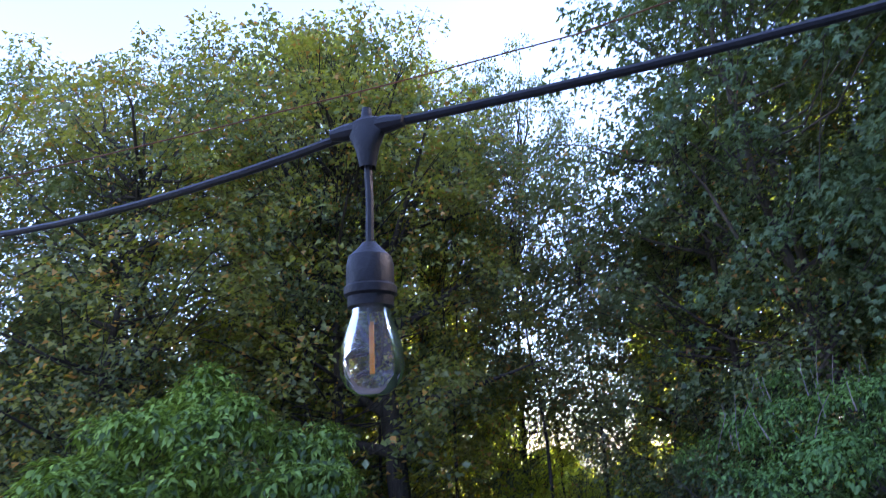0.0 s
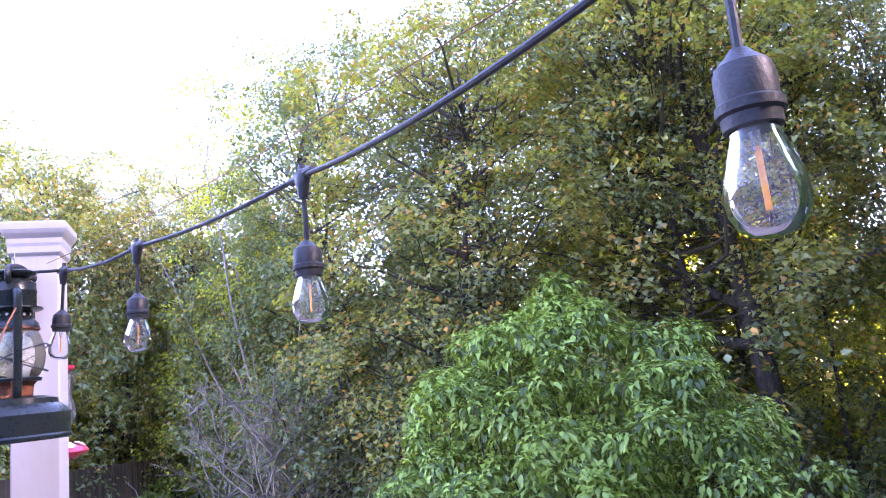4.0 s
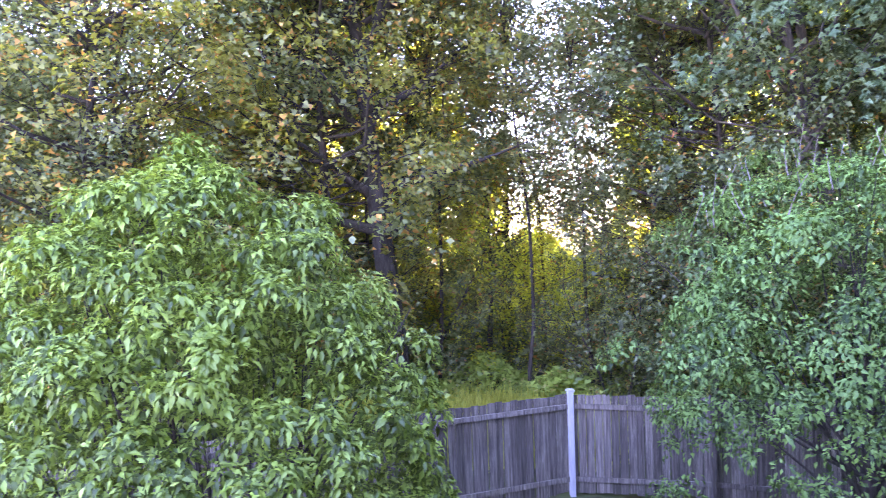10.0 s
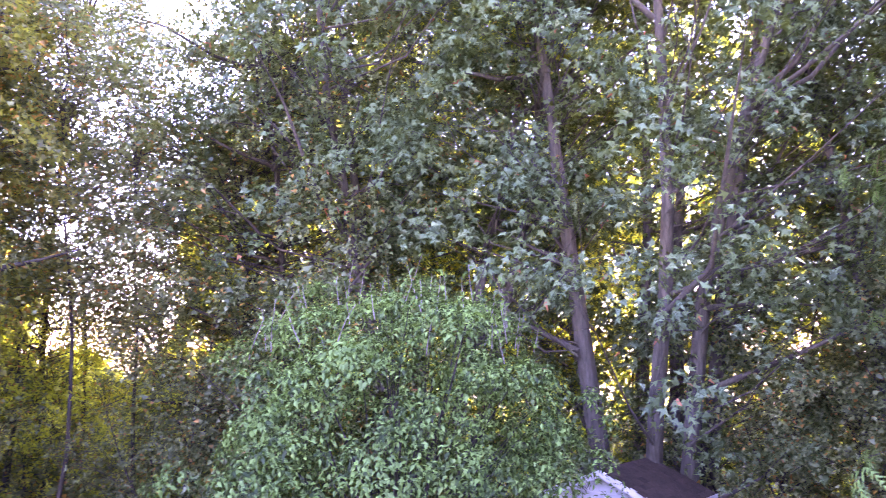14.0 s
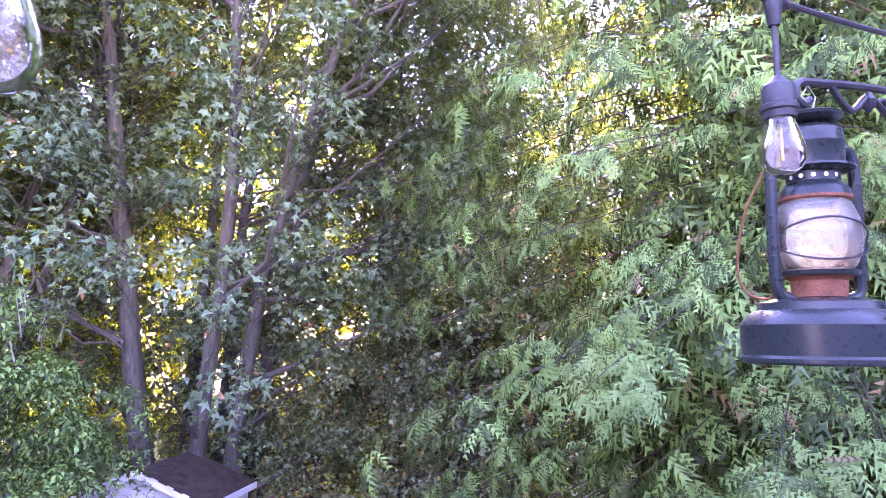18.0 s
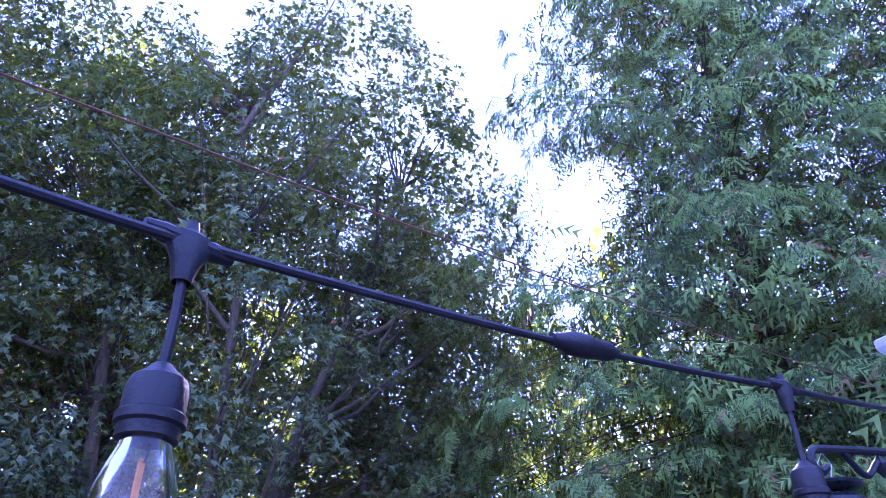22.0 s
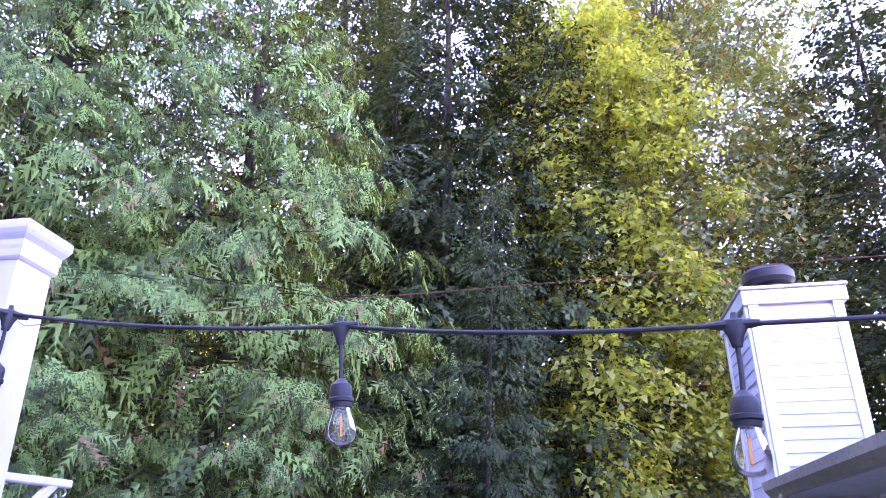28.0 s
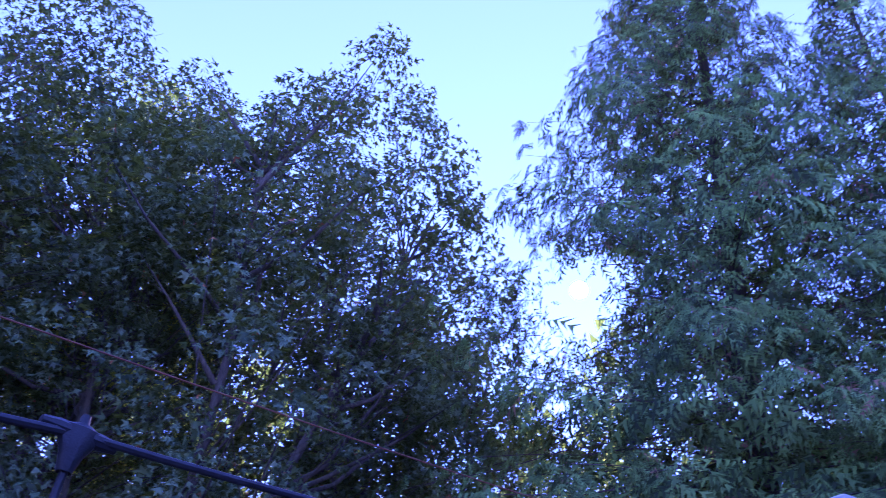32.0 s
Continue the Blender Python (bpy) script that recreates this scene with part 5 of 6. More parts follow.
def house():
    # the wall behind the deck: closes the place
    wall = tagged(new("wall_house"), "white lap-sided house wall behind the deck", "wall", kind="structure")
    wall.matrix_world = Matrix.Translation((-1.69, -1.69, 0)) @ TURN45
    part("sheathing", boxed((11.0, 0.16, 5.2), (1.5, -0.10, 1.9)), SIDING, wall)
    part("end_wall", boxed((0.16, 4.0, 5.2), (-3.92, -2.2, 1.9)), SIDING, wall)
    # eave and gutter
    roof = tagged(new("house_roof"), "dark shingled eave of the house with a cream gutter", "roof", kind="structure")
    roof.matrix_world = Matrix.Translation((-1.69, -1.69, 0)) @ TURN45
    part("roof_slope", boxed((11.0, 2.6, 0.06), (1.5, -0.48, 5.02), 0.004, Matrix.Rotation(radians(-22), 4, "X")), SHINGLE, roof)
    part("soffit", boxed((11.0, 0.66, 0.02), (1.5, 0.36, 4.46)), SHEDTRIM, roof)
    part("fascia", boxed((11.0, 0.025, 0.16), (1.5, 0.70, 4.53), 0.003), SHEDTRIM, roof)
    bm = bmesh.new()
    prof = [(0.0, 0.12), (0.0, 0.0), (0.07, 0.0), (0.115, 0.06), (0.125, 0.125), (0.118, 0.125), (0.108, 0.064), (0.066, 0.008), (0.008, 0.008), (0.008, 0.12)]
    ends = [[bm.verts.new((x, y, z)) for y, z in prof] for x in (-2.75, 8.12)]
    for i in range(len(prof)):
        j = (i + 1) % len(prof)
        bm.faces.new((ends[0][i], ends[0][j], ends[1][j], ends[1][i]))
    bm.faces.new(ends[0])
    bm.faces.new(ends[1][::-1])
    bmesh.ops.recalc_face_normals(bm, faces=bm.faces)
    g = part("gutter", bm, GUTTER, roof)
    g.matrix_basis = Matrix.Translation((-1.25, 0.715, 4.44))
    part("gutter_end", boxed((0.012, 0.16, 0.17), (6.86, 0.72, 4.50), 0.003), SHEDTRIM, roof, "white return of the eave")
    part("downpipe", tube(glide([(6.55, 0.77, 4.45), (6.55, 0.77, 4.36), (6.55, 0.55, 4.2), (6.55, 0.10, 4.08), (6.55, 0.06, 3.9), (6.55, 0.06, 1.0)]), 0.035, 10), GUTTER, roof, "cream downpipe with an elbow", True)


def chimney():
    corner = Vector((3.66, -6.05, 0))
    ob = empty("chimney", Matrix.Translation((corner.x, corner.y, 0)) @ TURN45, "white lap-sided chimney chase with a rusting cap", "chimney")
    w, dep, top = 0.80, 0.95, 6.20  # w runs into the house (-y), dep away along the wall (+x)
    part("core", boxed((dep - 0.03, w - 0.03, top + 0.9), (dep / 2, -w / 2, (top - 0.9) / 2 - 0.05)), SIDING, ob)
    lap = 0.105
    for i in range(40):
        z = top - 0.2 - i * lap
        part("lap_board", boxed((0.012, w - 0.17, lap * 1.02), (-0.004, -w / 2, z), 0.002, Matrix.Rotation(radians(5), 4, "Y")), SIDING, ob)
        part("lap_board", boxed((dep - 0.12, 0.012, lap * 1.02), (dep / 2, 0.004, z), 0.002, Matrix.Rotation(radians(5), 4, "X")), SIDING, ob)
    for x, y, sx, sy in ((-0.012, -0.045, 0.03, 0.09), (-0.012, -w + 0.045, 0.03, 0.09), (0.03, 0.012, 0.06, 0.03), (dep - 0.03, 0.012, 0.06, 0.03)):
        part("corner_trim", boxed((sx, sy, top + 0.8), (x, y, (top - 0.8) / 2 - 0.08), 0.003), SHEDTRIM, ob)
    part("frieze", boxed((dep + 0.09, w + 0.09, 0.13), (dep / 2, -w / 2, top - 0.055), 0.006), SHEDTRIM, ob)
    part("cap", boxed((dep + 0.12, w + 0.12, 0.035), (dep / 2, -w / 2, top + 0.03), 0.008), CAPMETAL, ob, "cap flashing with rust at the edge")
    flue = part("flue", lathe([(0.0, 0), (0.13, 0), (0.13, 0.2), (0.0, 0.2)], 20, (dep * 0.4, -w * 0.42, top + 0.045)), BLACKMETAL, ob)
    part("flue_hood", lathe([(0.0, 0.05), (0.20, 0.05), (0.235, 0.09), (0.235, 0.17), (0.20, 0.21), (0.0, 0.215)], 24, (dep * 0.4, -w * 0.42, top + 0.13)), BLACKMETAL, ob, "flat black flue hood", True)


def far_wing():
    ob = empty("neighbour_house", Matrix.Translation((8.6, -11.9, 0)) @ TURN45, "neighbouring house wing with a cream gutter and a window", "house")
    part("wall", boxed((6.0, 3.0, 5.3), (3.2, -1.85, 1.65), 0.01), LAVENDER, ob)
    part("roof", boxed((6.6, 2.4, 0.08), (3.1, -0.72, 4.85), 0.005, Matrix.Rotation(radians(-24), 4, "X")), SHINGLE, ob)
    part("soffit", boxed((6.5, 0.5, 0.03), (3.1, 0.02, 4.28)), SHEDTRIM, ob)
    part("fascia", boxed((6.6, 0.03, 0.20), (3.1, 0.28, 4.33), 0.004), SHEDTRIM, ob)
    part("gutter", tube([(-0.2, 0.36, 4.36), (6.4, 0.36, 4.36)], 0.065, 10), GUTTER, ob, "", True)
    part("downpipe", tube(glide([(-0.1, 0.36, 4.30), (-0.1, 0.33, 4.16), (-0.05, 0.05, 4.02), (0.0, -0.30, 3.9), (0.0, -0.32, 3.0), (0.0, -0.32, -0.8)]), 0.045, 10), GUTTER, ob, "", True)
    win = part("window", boxed((1.1, 0.06, 1.3), (1.3, -0.34, 3.3), 0.01), SHEDTRIM, ob)
    part("pane", boxed((0.96, 0.02, 1.16), (1.3, -0.30, 3.3)), GLASSDARK, win)


GLASSDARK = surface("window_pane", (0.03, 0.035, 0.04), (0.06, 0.07, 0.08), 0.06, 3, bump=0.0, specular=0.8)
house()
chimney()
far_wing()

# ---- deck ----
deck = tagged(new("deck_floor"), "plain wooden deck floor carrying the posts", "deck", kind="structure")
deck.matrix_world = Matrix.Translation((-1.69, -1.69, 0)) @ TURN45
for i in range(27):
    part("plank", boxed((7.4, 0.138, 0.03), (0.6, 0.08 + i * 0.143, 2.28), 0.003), DECKWOOD, deck)
part("rim_joist", boxed((7.4, 0.04, 0.25), (0.6, 3.95, 2.14), 0.003), DECKWOOD, deck)
for x in (-2.8, 0.6, 4.0):
    part("footing_post", boxed((0.14, 0.14, 3.3), (x, 3.7, 0.6), 0.004), DECKWOOD, deck)


# ---- posts ----
def deck_post(x, y, top, label):
    ob = empty("deck_post", Matrix.Translation((x, y, 2.29)) @ TURN45, label, "post", "deck posts")
    h = top - 2.29
    s = 0.106
    part("shaft", boxed((s, s, h - 0.06), (0, 0, (h - 0.06) / 2), 0.003), WHITE, ob)
    cap = bmesh.new()
    rows = [(0.055, -0.095), (0.060, -0.088), (0.060, -0.072), (0.062, -0.064), (0.062, -0.052), (0.070, -0.040), (0.074, -0.030), (0.074, -0.014), (0.070, -0.010), (0.0, 0.0)]
    rings = []
    for r, z in rows[:-1]:
        rings.append([cap.verts.new((sx * r, sy * r, h + z)) for sx, sy in ((-1, -1), (1, -1), (1, 1), (-1, 1))])
    for a, b in zip(rings, rings[1:]):
        for i in range(4):
            cap.faces.new((a[i], a[(i + 1) % 4], b[(i + 1) % 4], b[i]))
    tip = cap.verts.new((0, 0, h))
    for i in range(4):
        cap.faces.new((rings[-1][i], rings[-1][(i + 1) % 4], tip))
    cap.faces.new(rings[0][::-1])
    part("cap", cap, WHITE, ob, "moulded white post cap")
    part("base_trim", boxed((0.125, 0.125, 0.09), (0, 0, 0.045), 0.006), WHITE, ob)
    return ob


PR, PL = Vector((1.978, -0.330, 4.645)), Vector((-1.775, 1.252, 4.405))
deck_post(PR.x, PR.y, PR.z, "white vinyl-clad deck post carrying a lantern bracket and a feeder")
deck_post(PL.x, PL.y, PL.z, "white vinyl-clad deck post at the deck's other corner")


# ---- lanterns ----
def lantern(at, turn, label, dot):
    """A dark railway lantern: broad tank, burner, globe in a wire guard, two side tubes, chimney and cap."""
    ob = empty("hurricane_lantern", pose(*at, 0, 0, turn) @ Matrix.Diagonal((1.04, 1.04, 1.075, 1)), label, "lantern", "hanging lanterns")
    tank = part("tank", lathe([(0.0, 0.0), (0.106, 0.0), (0.110, 0.003), (0.110, 0.008), (0.107, 0.012), (0.108, 0.052), (0.104, 0.058), (0.090, 0.070), (0.084, 0.072), (0.082, 0.082), (0.060, 0.088), (0.0, 0.090)], 40), ENAMEL, ob, "broad dark fuel tank with a rolled rim", True)
    if dot:
        st = bmesh.new()
        bmesh.ops.create_circle(st, cap_ends=True, radius=0.0125, segments=20, matrix=pose(0, 0, 0, 90, 0, 0))
        s = part("sticker", st, STICKER, tank, "round pale sticker")
        s.matrix_basis = pose(0.109 * math.cos(dot), 0.109 * math.sin(dot), 0.034, 0, 0, math.degrees(dot) + 90)
    part("filler_cap", lathe([(0.0, 0.0), (0.013, 0.0), (0.013, 0.012), (0.008, 0.016), (0.0, 0.017)], 14, (0.0, -0.062, 0.086)), RUST, ob, "", True)
    part("burner", lathe([(0.0, 0.088), (0.036, 0.090), (0.038, 0.112), (0.042, 0.116), (0.046, 0.120), (0.046, 0.124), (0.0, 0.126)], 24), RUST, ob, "rusty red burner collar", True)
    part("globe", lathe([(0.040, 0.124), (0.050, 0.132), (0.058, 0.150), (0.0605, 0.170), (0.058, 0.192), (0.050, 0.214), (0.043, 0.226)], 32), GLOBE, ob, "amber-stained glass globe with tan dust and a sky reflection put into its film", True)
    part("globe_ring", lathe([(0.0445, 0.222), (0.050, 0.224), (0.050, 0.228), (0.0445, 0.230)], 28), RUST, ob, "", True)
    part("globe_plate", lathe([(0.0, 0.117), (0.052, 0.119), (0.054, 0.125), (0.048, 0.127)], 28), ENAMEL, ob, "", True)
    dome = part("dome", lathe([(0.050, 0.226), (0.047, 0.238), (0.039, 0.247), (0.036, 0.249), (0.036, 0.262), (0.048, 0.264), (0.056, 0.267), (0.0555, 0.270), (0.045, 0.272)], 32), ENAMEL, ob, "pierced dark dome", True)
    holes = bmesh.new()
    for k in range(14):
        a = 2 * math.pi * k / 14
        bmesh.ops.create_circle(holes, cap_ends=True, radius=0.0034, segments=8, matrix=pose(0.0368 * math.cos(a), 0.0368 * math.sin(a), 0.2555, 90, 0, math.degrees(a) + 90))
    part("vent_holes", holes, STICKER, dome)
    part("chimney", lathe([(0.043, 0.268), (0.043, 0.300), (0.044, 0.302), (0.044, 0.306), (0.043, 0.308), (0.042, 0.322), (0.030, 0.330), (0.022, 0.334)], 32), ENAMEL, ob, "", True)
    part("hood", lathe([(0.018, 0.332), (0.036, 0.336), (0.043, 0.341), (0.044, 0.345), (0.040, 0.347), (0.022, 0.343), (0.0, 0.342)], 32), ENAMEL, ob, "", True)
    for s in (-1, 1):
        line = glide([(s * 0.042, 0, 0.298), (s * 0.056, 0, 0.300), (s * 0.066, 0, 0.290), (s * 0.070, 0, 0.262), (s * 0.071, 0, 0.18), (s * 0.070, 0, 0.118), (s * 0.064, 0, 0.094), (s * 0.045, 0, 0.085)], 5)
        t = part("side_tube", tube(line, 0.0085, 10), ENAMEL, ob, "", True)
        for z in (0.145, 0.20, 0.25):
            part("band", lathe([(0.0, 0), (0.0095, 0), (0.0095, 0.003), (0.0, 0.003)], 10, (s * 0.071, 0, z)), ENAMEL, t)
    guard = [[(0.064 * math.cos(a), 0.064 * math.sin(a), 0.165 + 0.028 * math.sin(a * s + ph)) for a in np.linspace(0, 2 * math.pi, 29)] for s, ph in ((1, 0.4), (1, 3.5))]
    for line in guard:
        part("guard_wire", tube(line, 0.0016, 5, caps=False), IRON, ob)
    part("bail", tube(glide([(0.079, -0.004, 0.262), (0.094, -0.030, 0.205), (0.098, -0.046, 0.135), (0.088, -0.044, 0.100), (0.074, -0.030, 0.089), (0.066, -0.014, 0.092), (0.072, -0.010, 0.118)], 5), 0.0019, 6), COPPER, ob, "thin copper-brown carrying wire", True)
    part("hanging_wire", tube([(0.0, 0.0, 0.340), (0.012, 0.0, 0.375), (0.0, 0.0, 0.392), (-0.012, 0.0, 0.375), (0.0, 0.0, 0.340)], 0.0008, 5), STEEL, ob)
    return ob


def bracket(root, tip, drop, label):
    """A scrolled wrought-iron bracket: root at the post, tip out over the lantern."""
    root, tip = Vector(root), Vector(tip)
    out = Vector((tip.x - root.x, tip.y - root.y, 0))
    reach = out.length
    ob = empty("lantern_bracket", Matrix.Translation(root) @ Matrix.Rotation(math.atan2(out.y, out.x), 4, "Z"), label, "bracket", "lantern brackets")
    rise = tip.z - root.z
    part("arm", tube(glide([(-0.015, 0, 0), (reach * 0.5, 0, rise * 0.5 + 0.012), (reach * 0.95, 0, rise + 0.004), (reach + 0.022, 0, rise - 0.004), (reach + 0.030, 0, rise - 0.024), (reach + 0.014, 0, rise - 0.036), (reach - 0.004, 0, rise - 0.026)], 6), 0.0068, 8), IRON, ob, "", True)
    part("back_bar", tube([(0, 0, 0.012), (0, 0, -drop)], 0.0072, 8), IRON, ob)
    part("brace", tube(glide([(0.0, 0, -drop * 0.86), (reach * 0.14, 0, -drop * 0.55), (reach * 0.34, 0, -drop * 0.42), (reach * 0.5, 0, -drop * 0.22), (reach * 0.62, 0, rise * 0.6 - 0.006), (reach * 0.74, 0, rise * 0.6 - 0.035), (reach * 0.86, 0, rise * 0.8)], 6), 0.0055, 8), IRON, ob, "", True)
    for cx, cz, r, a0, a1 in ((reach * 0.18, -drop * 0.20, drop * 0.15, 0, 5.4), (reach * 0.33, -drop * 0.26, drop * 0.13, 2.0, 7.2), (reach * 0.10, -drop * 0.42, drop * 0.11, -1.0, 4.2), (reach * 0.52, rise * 0.5 - drop * 0.11, drop * 0.08, 0.5, 6.0)):
        line = [(cx + r * (1 - 0.5 * k / 16) * math.cos(a0 + (a1 - a0) * k / 16), 0, cz + r * (1 - 0.5 * k / 16) * math.sin(a0 + (a1 - a0) * k / 16)) for k in range(17)]
        part("scroll", tube(line, 0.0042, 6), IRON, ob, "", True)
    leafv = lathe([(0.0, -0.02), (0.010, -0.008), (0.012, 0.004), (0.0, 0.022)], 8, (reach * 0.62, 0, rise * 0.6 - 0.014))
    part("leaf_ornament", leafv, IRON, ob, "cast leaf ornament", True)
    for z in (0.0, -drop):
        part("boss", lathe([(0.0, -0.004), (0.012, -0.002), (0.014, 0.006), (0.008, 0.012), (0.0, 0.013)], 14, (0, 0, 0)), IRON, ob, "", True).matrix_basis = pose(0.004, 0, z, 0, 90, 0)
    return ob


lantern((1.600, -0.033, 3.897), 126, "dark enamelled hurricane lantern hanging from a scrolled bracket", radians(99))
bracket((1.905, -0.280, 4.338), (1.602, -0.033, 4.322), 0.168, "black wrought-iron bracket with scrolls on the white post")
lantern((-1.620, 1.090, 3.866), -26, "dark hurricane lantern with an amber globe before the white post", 0)
bracket((-1.735, 1.205, 4.250), (-1.605, 1.075, 4.246), 0.13, "black wrought-iron bracket on the white post")


# ---- hummingbird feeders ----
def feeder(at, turn, label):
    ob = empty("bird_feeder", pose(*at, 0, 0, turn), label, "bird feeder", "hummingbird feeders")
    part("base", lathe([(0.0, 0.0), (0.050, 0.0), (0.072, 0.012), (0.079, 0.020), (0.074, 0.027), (0.050, 0.036), (0.030, 0.042), (0.0, 0.044)], 28), RED, ob, "red plastic feeding base", True)
    for k in range(6):
        a = k * math.pi / 3 + 0.3
        fl = part("flower_port", lathe([(0.0, 0.004), (0.006, 0.005), (0.016, 0.002), (0.014, -0.002), (0.0, -0.002)], 10), PINK, ob, "pale flower-shaped port", True)
        fl.matrix_basis = Matrix.Translation((0.058 * math.cos(a), 0.058 * math.sin(a), 0.036)) @ Matrix.Rotation(a, 4, "Z") @ Matrix.Rotation(radians(28), 4, "Y")
    part("bottle", lathe([(0.018, 0.042), (0.022, 0.056), (0.036, 0.078), (0.047, 0.104), (0.049, 0.128), (0.044, 0.150), (0.040, 0.170), (0.046, 0.200), (0.046, 0.222), (0.036, 0.234)], 28), FEEDGLASS, ob, "clear embossed glass bottle", True)
    part("lid", lathe([(0.0, 0.230), (0.044, 0.230), (0.048, 0.234), (0.047, 0.242), (0.0, 0.244)], 28), RED, ob, "", True)
    part("hanger", tube(glide([(0.030, 0, 0.240), (0.028, 0, 0.290), (0.014, 0, 0.322), (0.0, 0, 0.330), (-0.014, 0, 0.322), (-0.028, 0, 0.290), (-0.030, 0, 0.240)], 5), 0.0028, 6), REDWIRE, ob, "", True)
    part("hook", tube(glide([(0, 0, 0.330), (0.006, 0, 0.345), (0.0, 0, 0.358), (-0.008, 0, 0.372), (0.0, 0, 0.386), (0.007, 0, 0.378)], 5), 0.0022, 6), STEEL, ob, "", True)


def feeder_arm(root, tip, label):
    root, tip = Vector(root), Vector(tip)
    out = tip - root
    ob = empty("feeder_arm", Matrix.Translation(root) @ Matrix.Rotation(math.atan2(out.y, out.x), 4, "Z"), label, "bracket")
    n = math.hypot(out.x, out.y)
    part("arm", boxed((n + 0.02, 0.022, 0.017), (n / 2, 0, 0), 0.003), WHITE, ob)
    d = n * 0.95
    part("strut", boxed((d * 1.35, 0.018, 0.020), (d * 0.42, 0, -d * 0.47), 0.003, Matrix.Rotation(radians(-46), 4, "Y")), WHITE, ob)
    part("hook_eye", tube(glide([(n - 0.005, 0, -0.006), (n + 0.004, 0, -0.018), (n - 0.004, 0, -0.026)], 4), 0.0022, 6), STEEL, ob)


feeder_arm((1.985, -0.385, 4.131), (2.085, -0.530, 4.131), "small white wooden arm with a strut on the post")
feeder((2.088, -0.515, 3.722), 10, "glass hummingbird feeder with a red base and lid")
feeder_arm((-1.80, 1.305, 4.20), (-1.852, 1.350, 4.20), "small white wooden arm behind the post")
feeder((-1.852, 1.342, 3.80), 40, "hummingbird feeder with a red base half hidden behind the post")

# ---- string lights ----
JOINTS = [(-1.574, 1.179, 4.244), (-1.193, 1.070, 4.220), (-0.638, 0.890, 4.202), (-0.052, 0.557, 4.172), (0.638, 0.415, 4.268), (1.273, 0.020, 4.322), (1.847, -0.334, 4.416), (1.377, -0.806, 4.353), (0.825, -1.137, 4.271)]
string = empty("string_lights", pose(0, 0, 0), "black outdoor string lights with hanging clear filament bulbs", "string lights")


def lathe_up(profile, n):
    return lathe([(r, -0.0935 + (z + 0.070) * 0.907 if z > -0.1245 else -0.1425 + (z + 0.124) * 0.90) for r, z in profile], n)


def sagging(a, b, sag, n=10):
    a, b = Vector(a), Vector(b)
    return [a.lerp(b, k / n) - Vector((0, 0, sag * 4 * (k / n) * (1 - k / n))) for k in range(n + 1)]


line = sagging((-3.07, -0.29, 4.27), JOINTS[0], 0.02)
for a, b, s in zip(JOINTS, JOINTS[1:], (0.012, 0.010, 0.018, 0.012, 0.010, 0.012, 0.014, 0.012)):
    line += sagging(a, b, s)[1:]
line += sagging(JOINTS[-1], (-0.62, -2.70, 4.40), 0.03)[1:]
part("cable", tube(line, 0.0038, 8), RUBBER, string, "", True)
wire = sagging((-1.74, 1.24, 4.29), (0.14, 0.66, 4.31), 0.03) + sagging((0.14, 0.66, 4.31), (1.93, -0.30, 4.46), 0.02)[1:] + sagging((1.93, -0.37, 4.42), (-0.62, -2.70, 4.43), 0.0)
part("guide_wire", tube(wire, 0.0009, 5), COPPER, string, "thin rusty guide wire")
girth = [1.0, 1.0, 1.0, 0.92, 1.0, 0.96, 1.0, 1.0, 1.0]
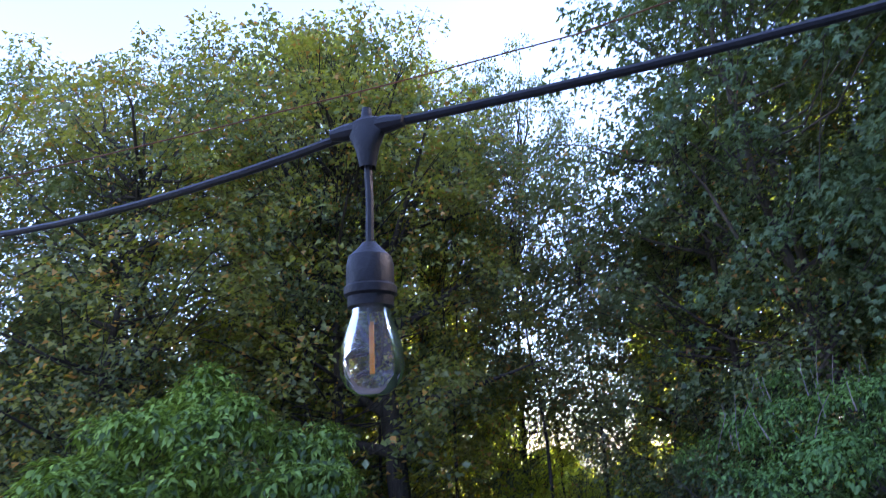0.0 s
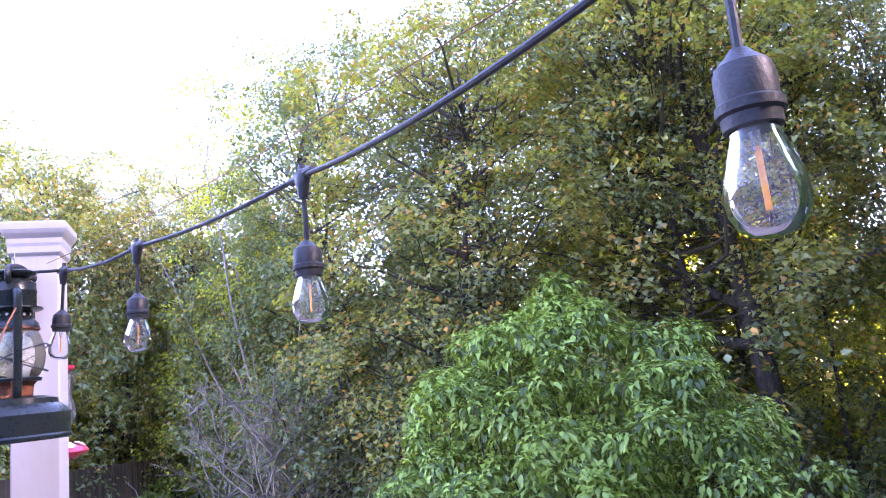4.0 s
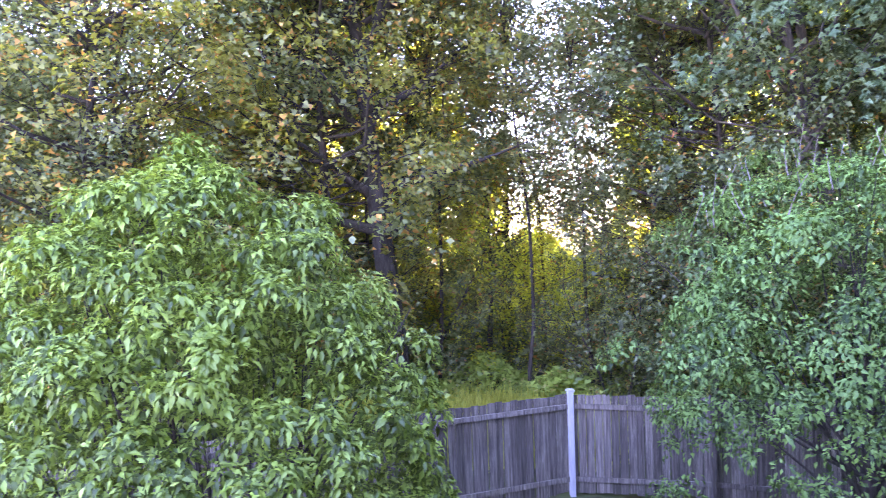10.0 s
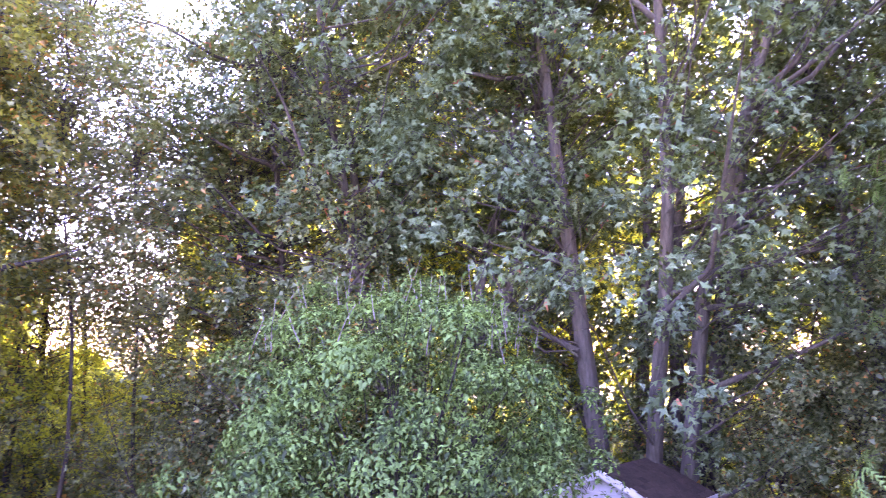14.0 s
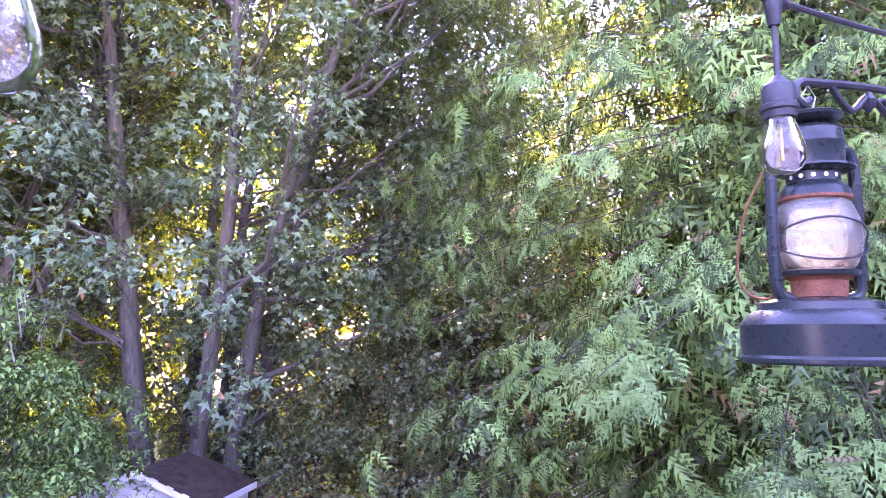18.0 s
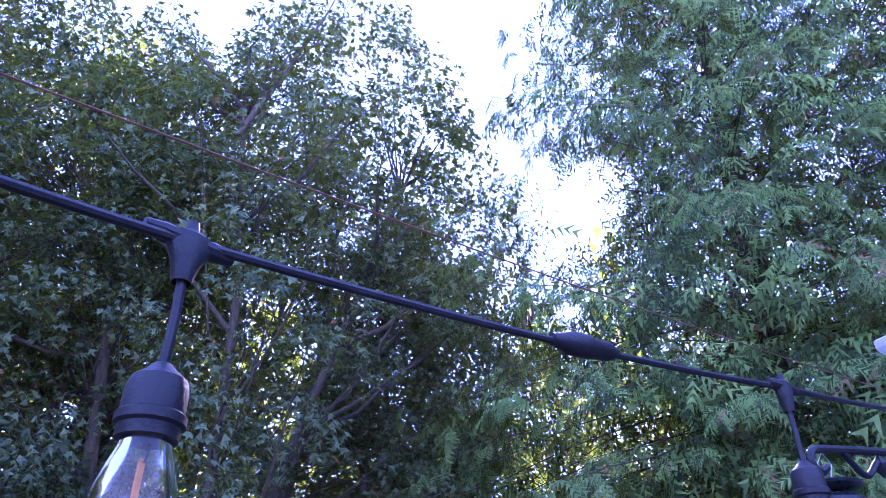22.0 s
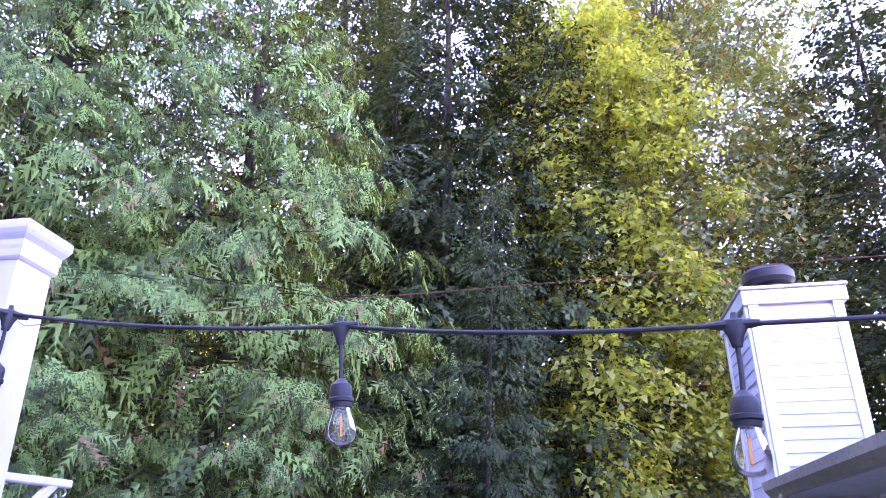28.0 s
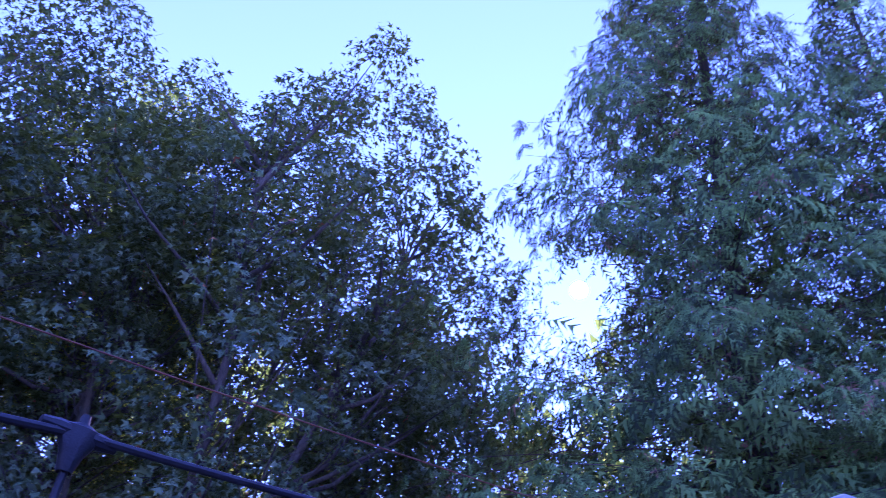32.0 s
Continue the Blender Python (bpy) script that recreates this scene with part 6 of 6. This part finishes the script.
for i, (x, y, z) in enumerate(JOINTS):
    a = Vector(JOINTS[max(i - 1, 0)])
    b = Vector(JOINTS[min(i + 1, 8)])
    ang = math.degrees(math.atan2(b.y - a.y, b.x - a.x))
    rng2 = random.Random(i * 3 + 1)
    bm = tube([(-0.034, 0, 0), (-0.02, 0, 0), (0.02, 0, 0), (0.034, 0, 0)], [0.0048, 0.0072, 0.0072, 0.0048], 10)
    rings = []
    for hx, hy, hz in ((0.004, 0.004, 0.017), (0.005, 0.005, 0.009), (0.019, 0.0080, 0.005), (0.018, 0.0088, -0.004), (0.011, 0.0085, -0.017), (0.0068, 0.0068, -0.033)):
        rings.append([bm.verts.new((hx * math.cos(k * math.pi / 6), hy * math.sin(k * math.pi / 6), hz)) for k in range(12)])
    for p, q in zip(rings, rings[1:]):
        for k in range(12):
            bm.faces.new((p[k], q[k], q[(k + 1) % 12], p[(k + 1) % 12]))
    bm.faces.new(rings[0])
    tube(glide([(0, 0, -0.028), (0.001, 0, -0.062), (0, 0, -0.098)], 4), 0.0036, 8, bm)
    sock = part("socket", bm, RUBBER, string, "black rubber joint with a hanging drop", True)
    sock.matrix_basis = pose(x, y, z, rng2.uniform(-3, 3), rng2.uniform(-3, 3), ang) @ Matrix.Diagonal((girth[i], girth[i], 1, 1))
    part("socket_cap", lathe_up([(0.0, -0.070), (0.006, -0.070), (0.010, -0.075), (0.0175, -0.082), (0.0195, -0.090), (0.0195, -0.106), (0.0215, -0.108), (0.0215, -0.114), (0.0190, -0.116), (0.0185, -0.124), (0.0, -0.124)], 20), RUBBER, sock, "", True)
    part("bulb", lathe_up([(0.0150, -0.122), (0.0160, -0.130), (0.0205, -0.143), (0.0246, -0.158), (0.0256, -0.169), (0.0244, -0.179), (0.0200, -0.188), (0.0130, -0.1935), (0.0060, -0.195), (0.0, -0.1955)], 24), BULB, sock, "clear pear-shaped bulb", True)
    part("filament", boxed((0.0042, 0.0016, 0.038), (0.0, 0, -0.172), 0.0005), AMBER, sock, "amber filament strip")
    part("stem", lathe_up([(0.0, -0.122), (0.004, -0.124), (0.0025, -0.138), (0.0, -0.140)], 8), BULB, sock)
bead = part("coupling", lathe([(0.0, -0.045), (0.006, -0.045), (0.009, -0.030), (0.0125, -0.022), (0.0125, 0.004), (0.0105, 0.008), (0.0105, 0.030), (0.006, 0.045), (0.0, 0.045)], 14), RUBBER, string, "black plug coupling in the cable", True)
bead.matrix_basis = Matrix.Translation((0.972, 0.207, 4.288)) @ (Vector(JOINTS[5]) - Vector(JOINTS[4])).to_track_quat("Z", "Y").to_matrix().to_4x4()

# ---- the sun itself, far off ----
glow = bpy.data.materials.new("sun_glow")
glow.use_nodes = True
gn = glow.node_tree.nodes
gn.remove(gn["Principled BSDF"])
em = gn.new("ShaderNodeEmission")
em.inputs[0].default_value, em.inputs[1].default_value = (1.0, 0.95, 0.86, 1), 250.0
glow.node_tree.links.new(em.outputs[0], gn["Material Output"].inputs[0])
bm = bmesh.new()
bmesh.ops.create_uvsphere(bm, u_segments=24, v_segments=12, radius=46.0)
disc = part("backdrop_sun", bm, glow, None, "the low bright sun in the sky", True)
disc.matrix_world = Matrix.Translation(SUN_DIR * 4000)
tagged(disc, category="sun", kind="structure")
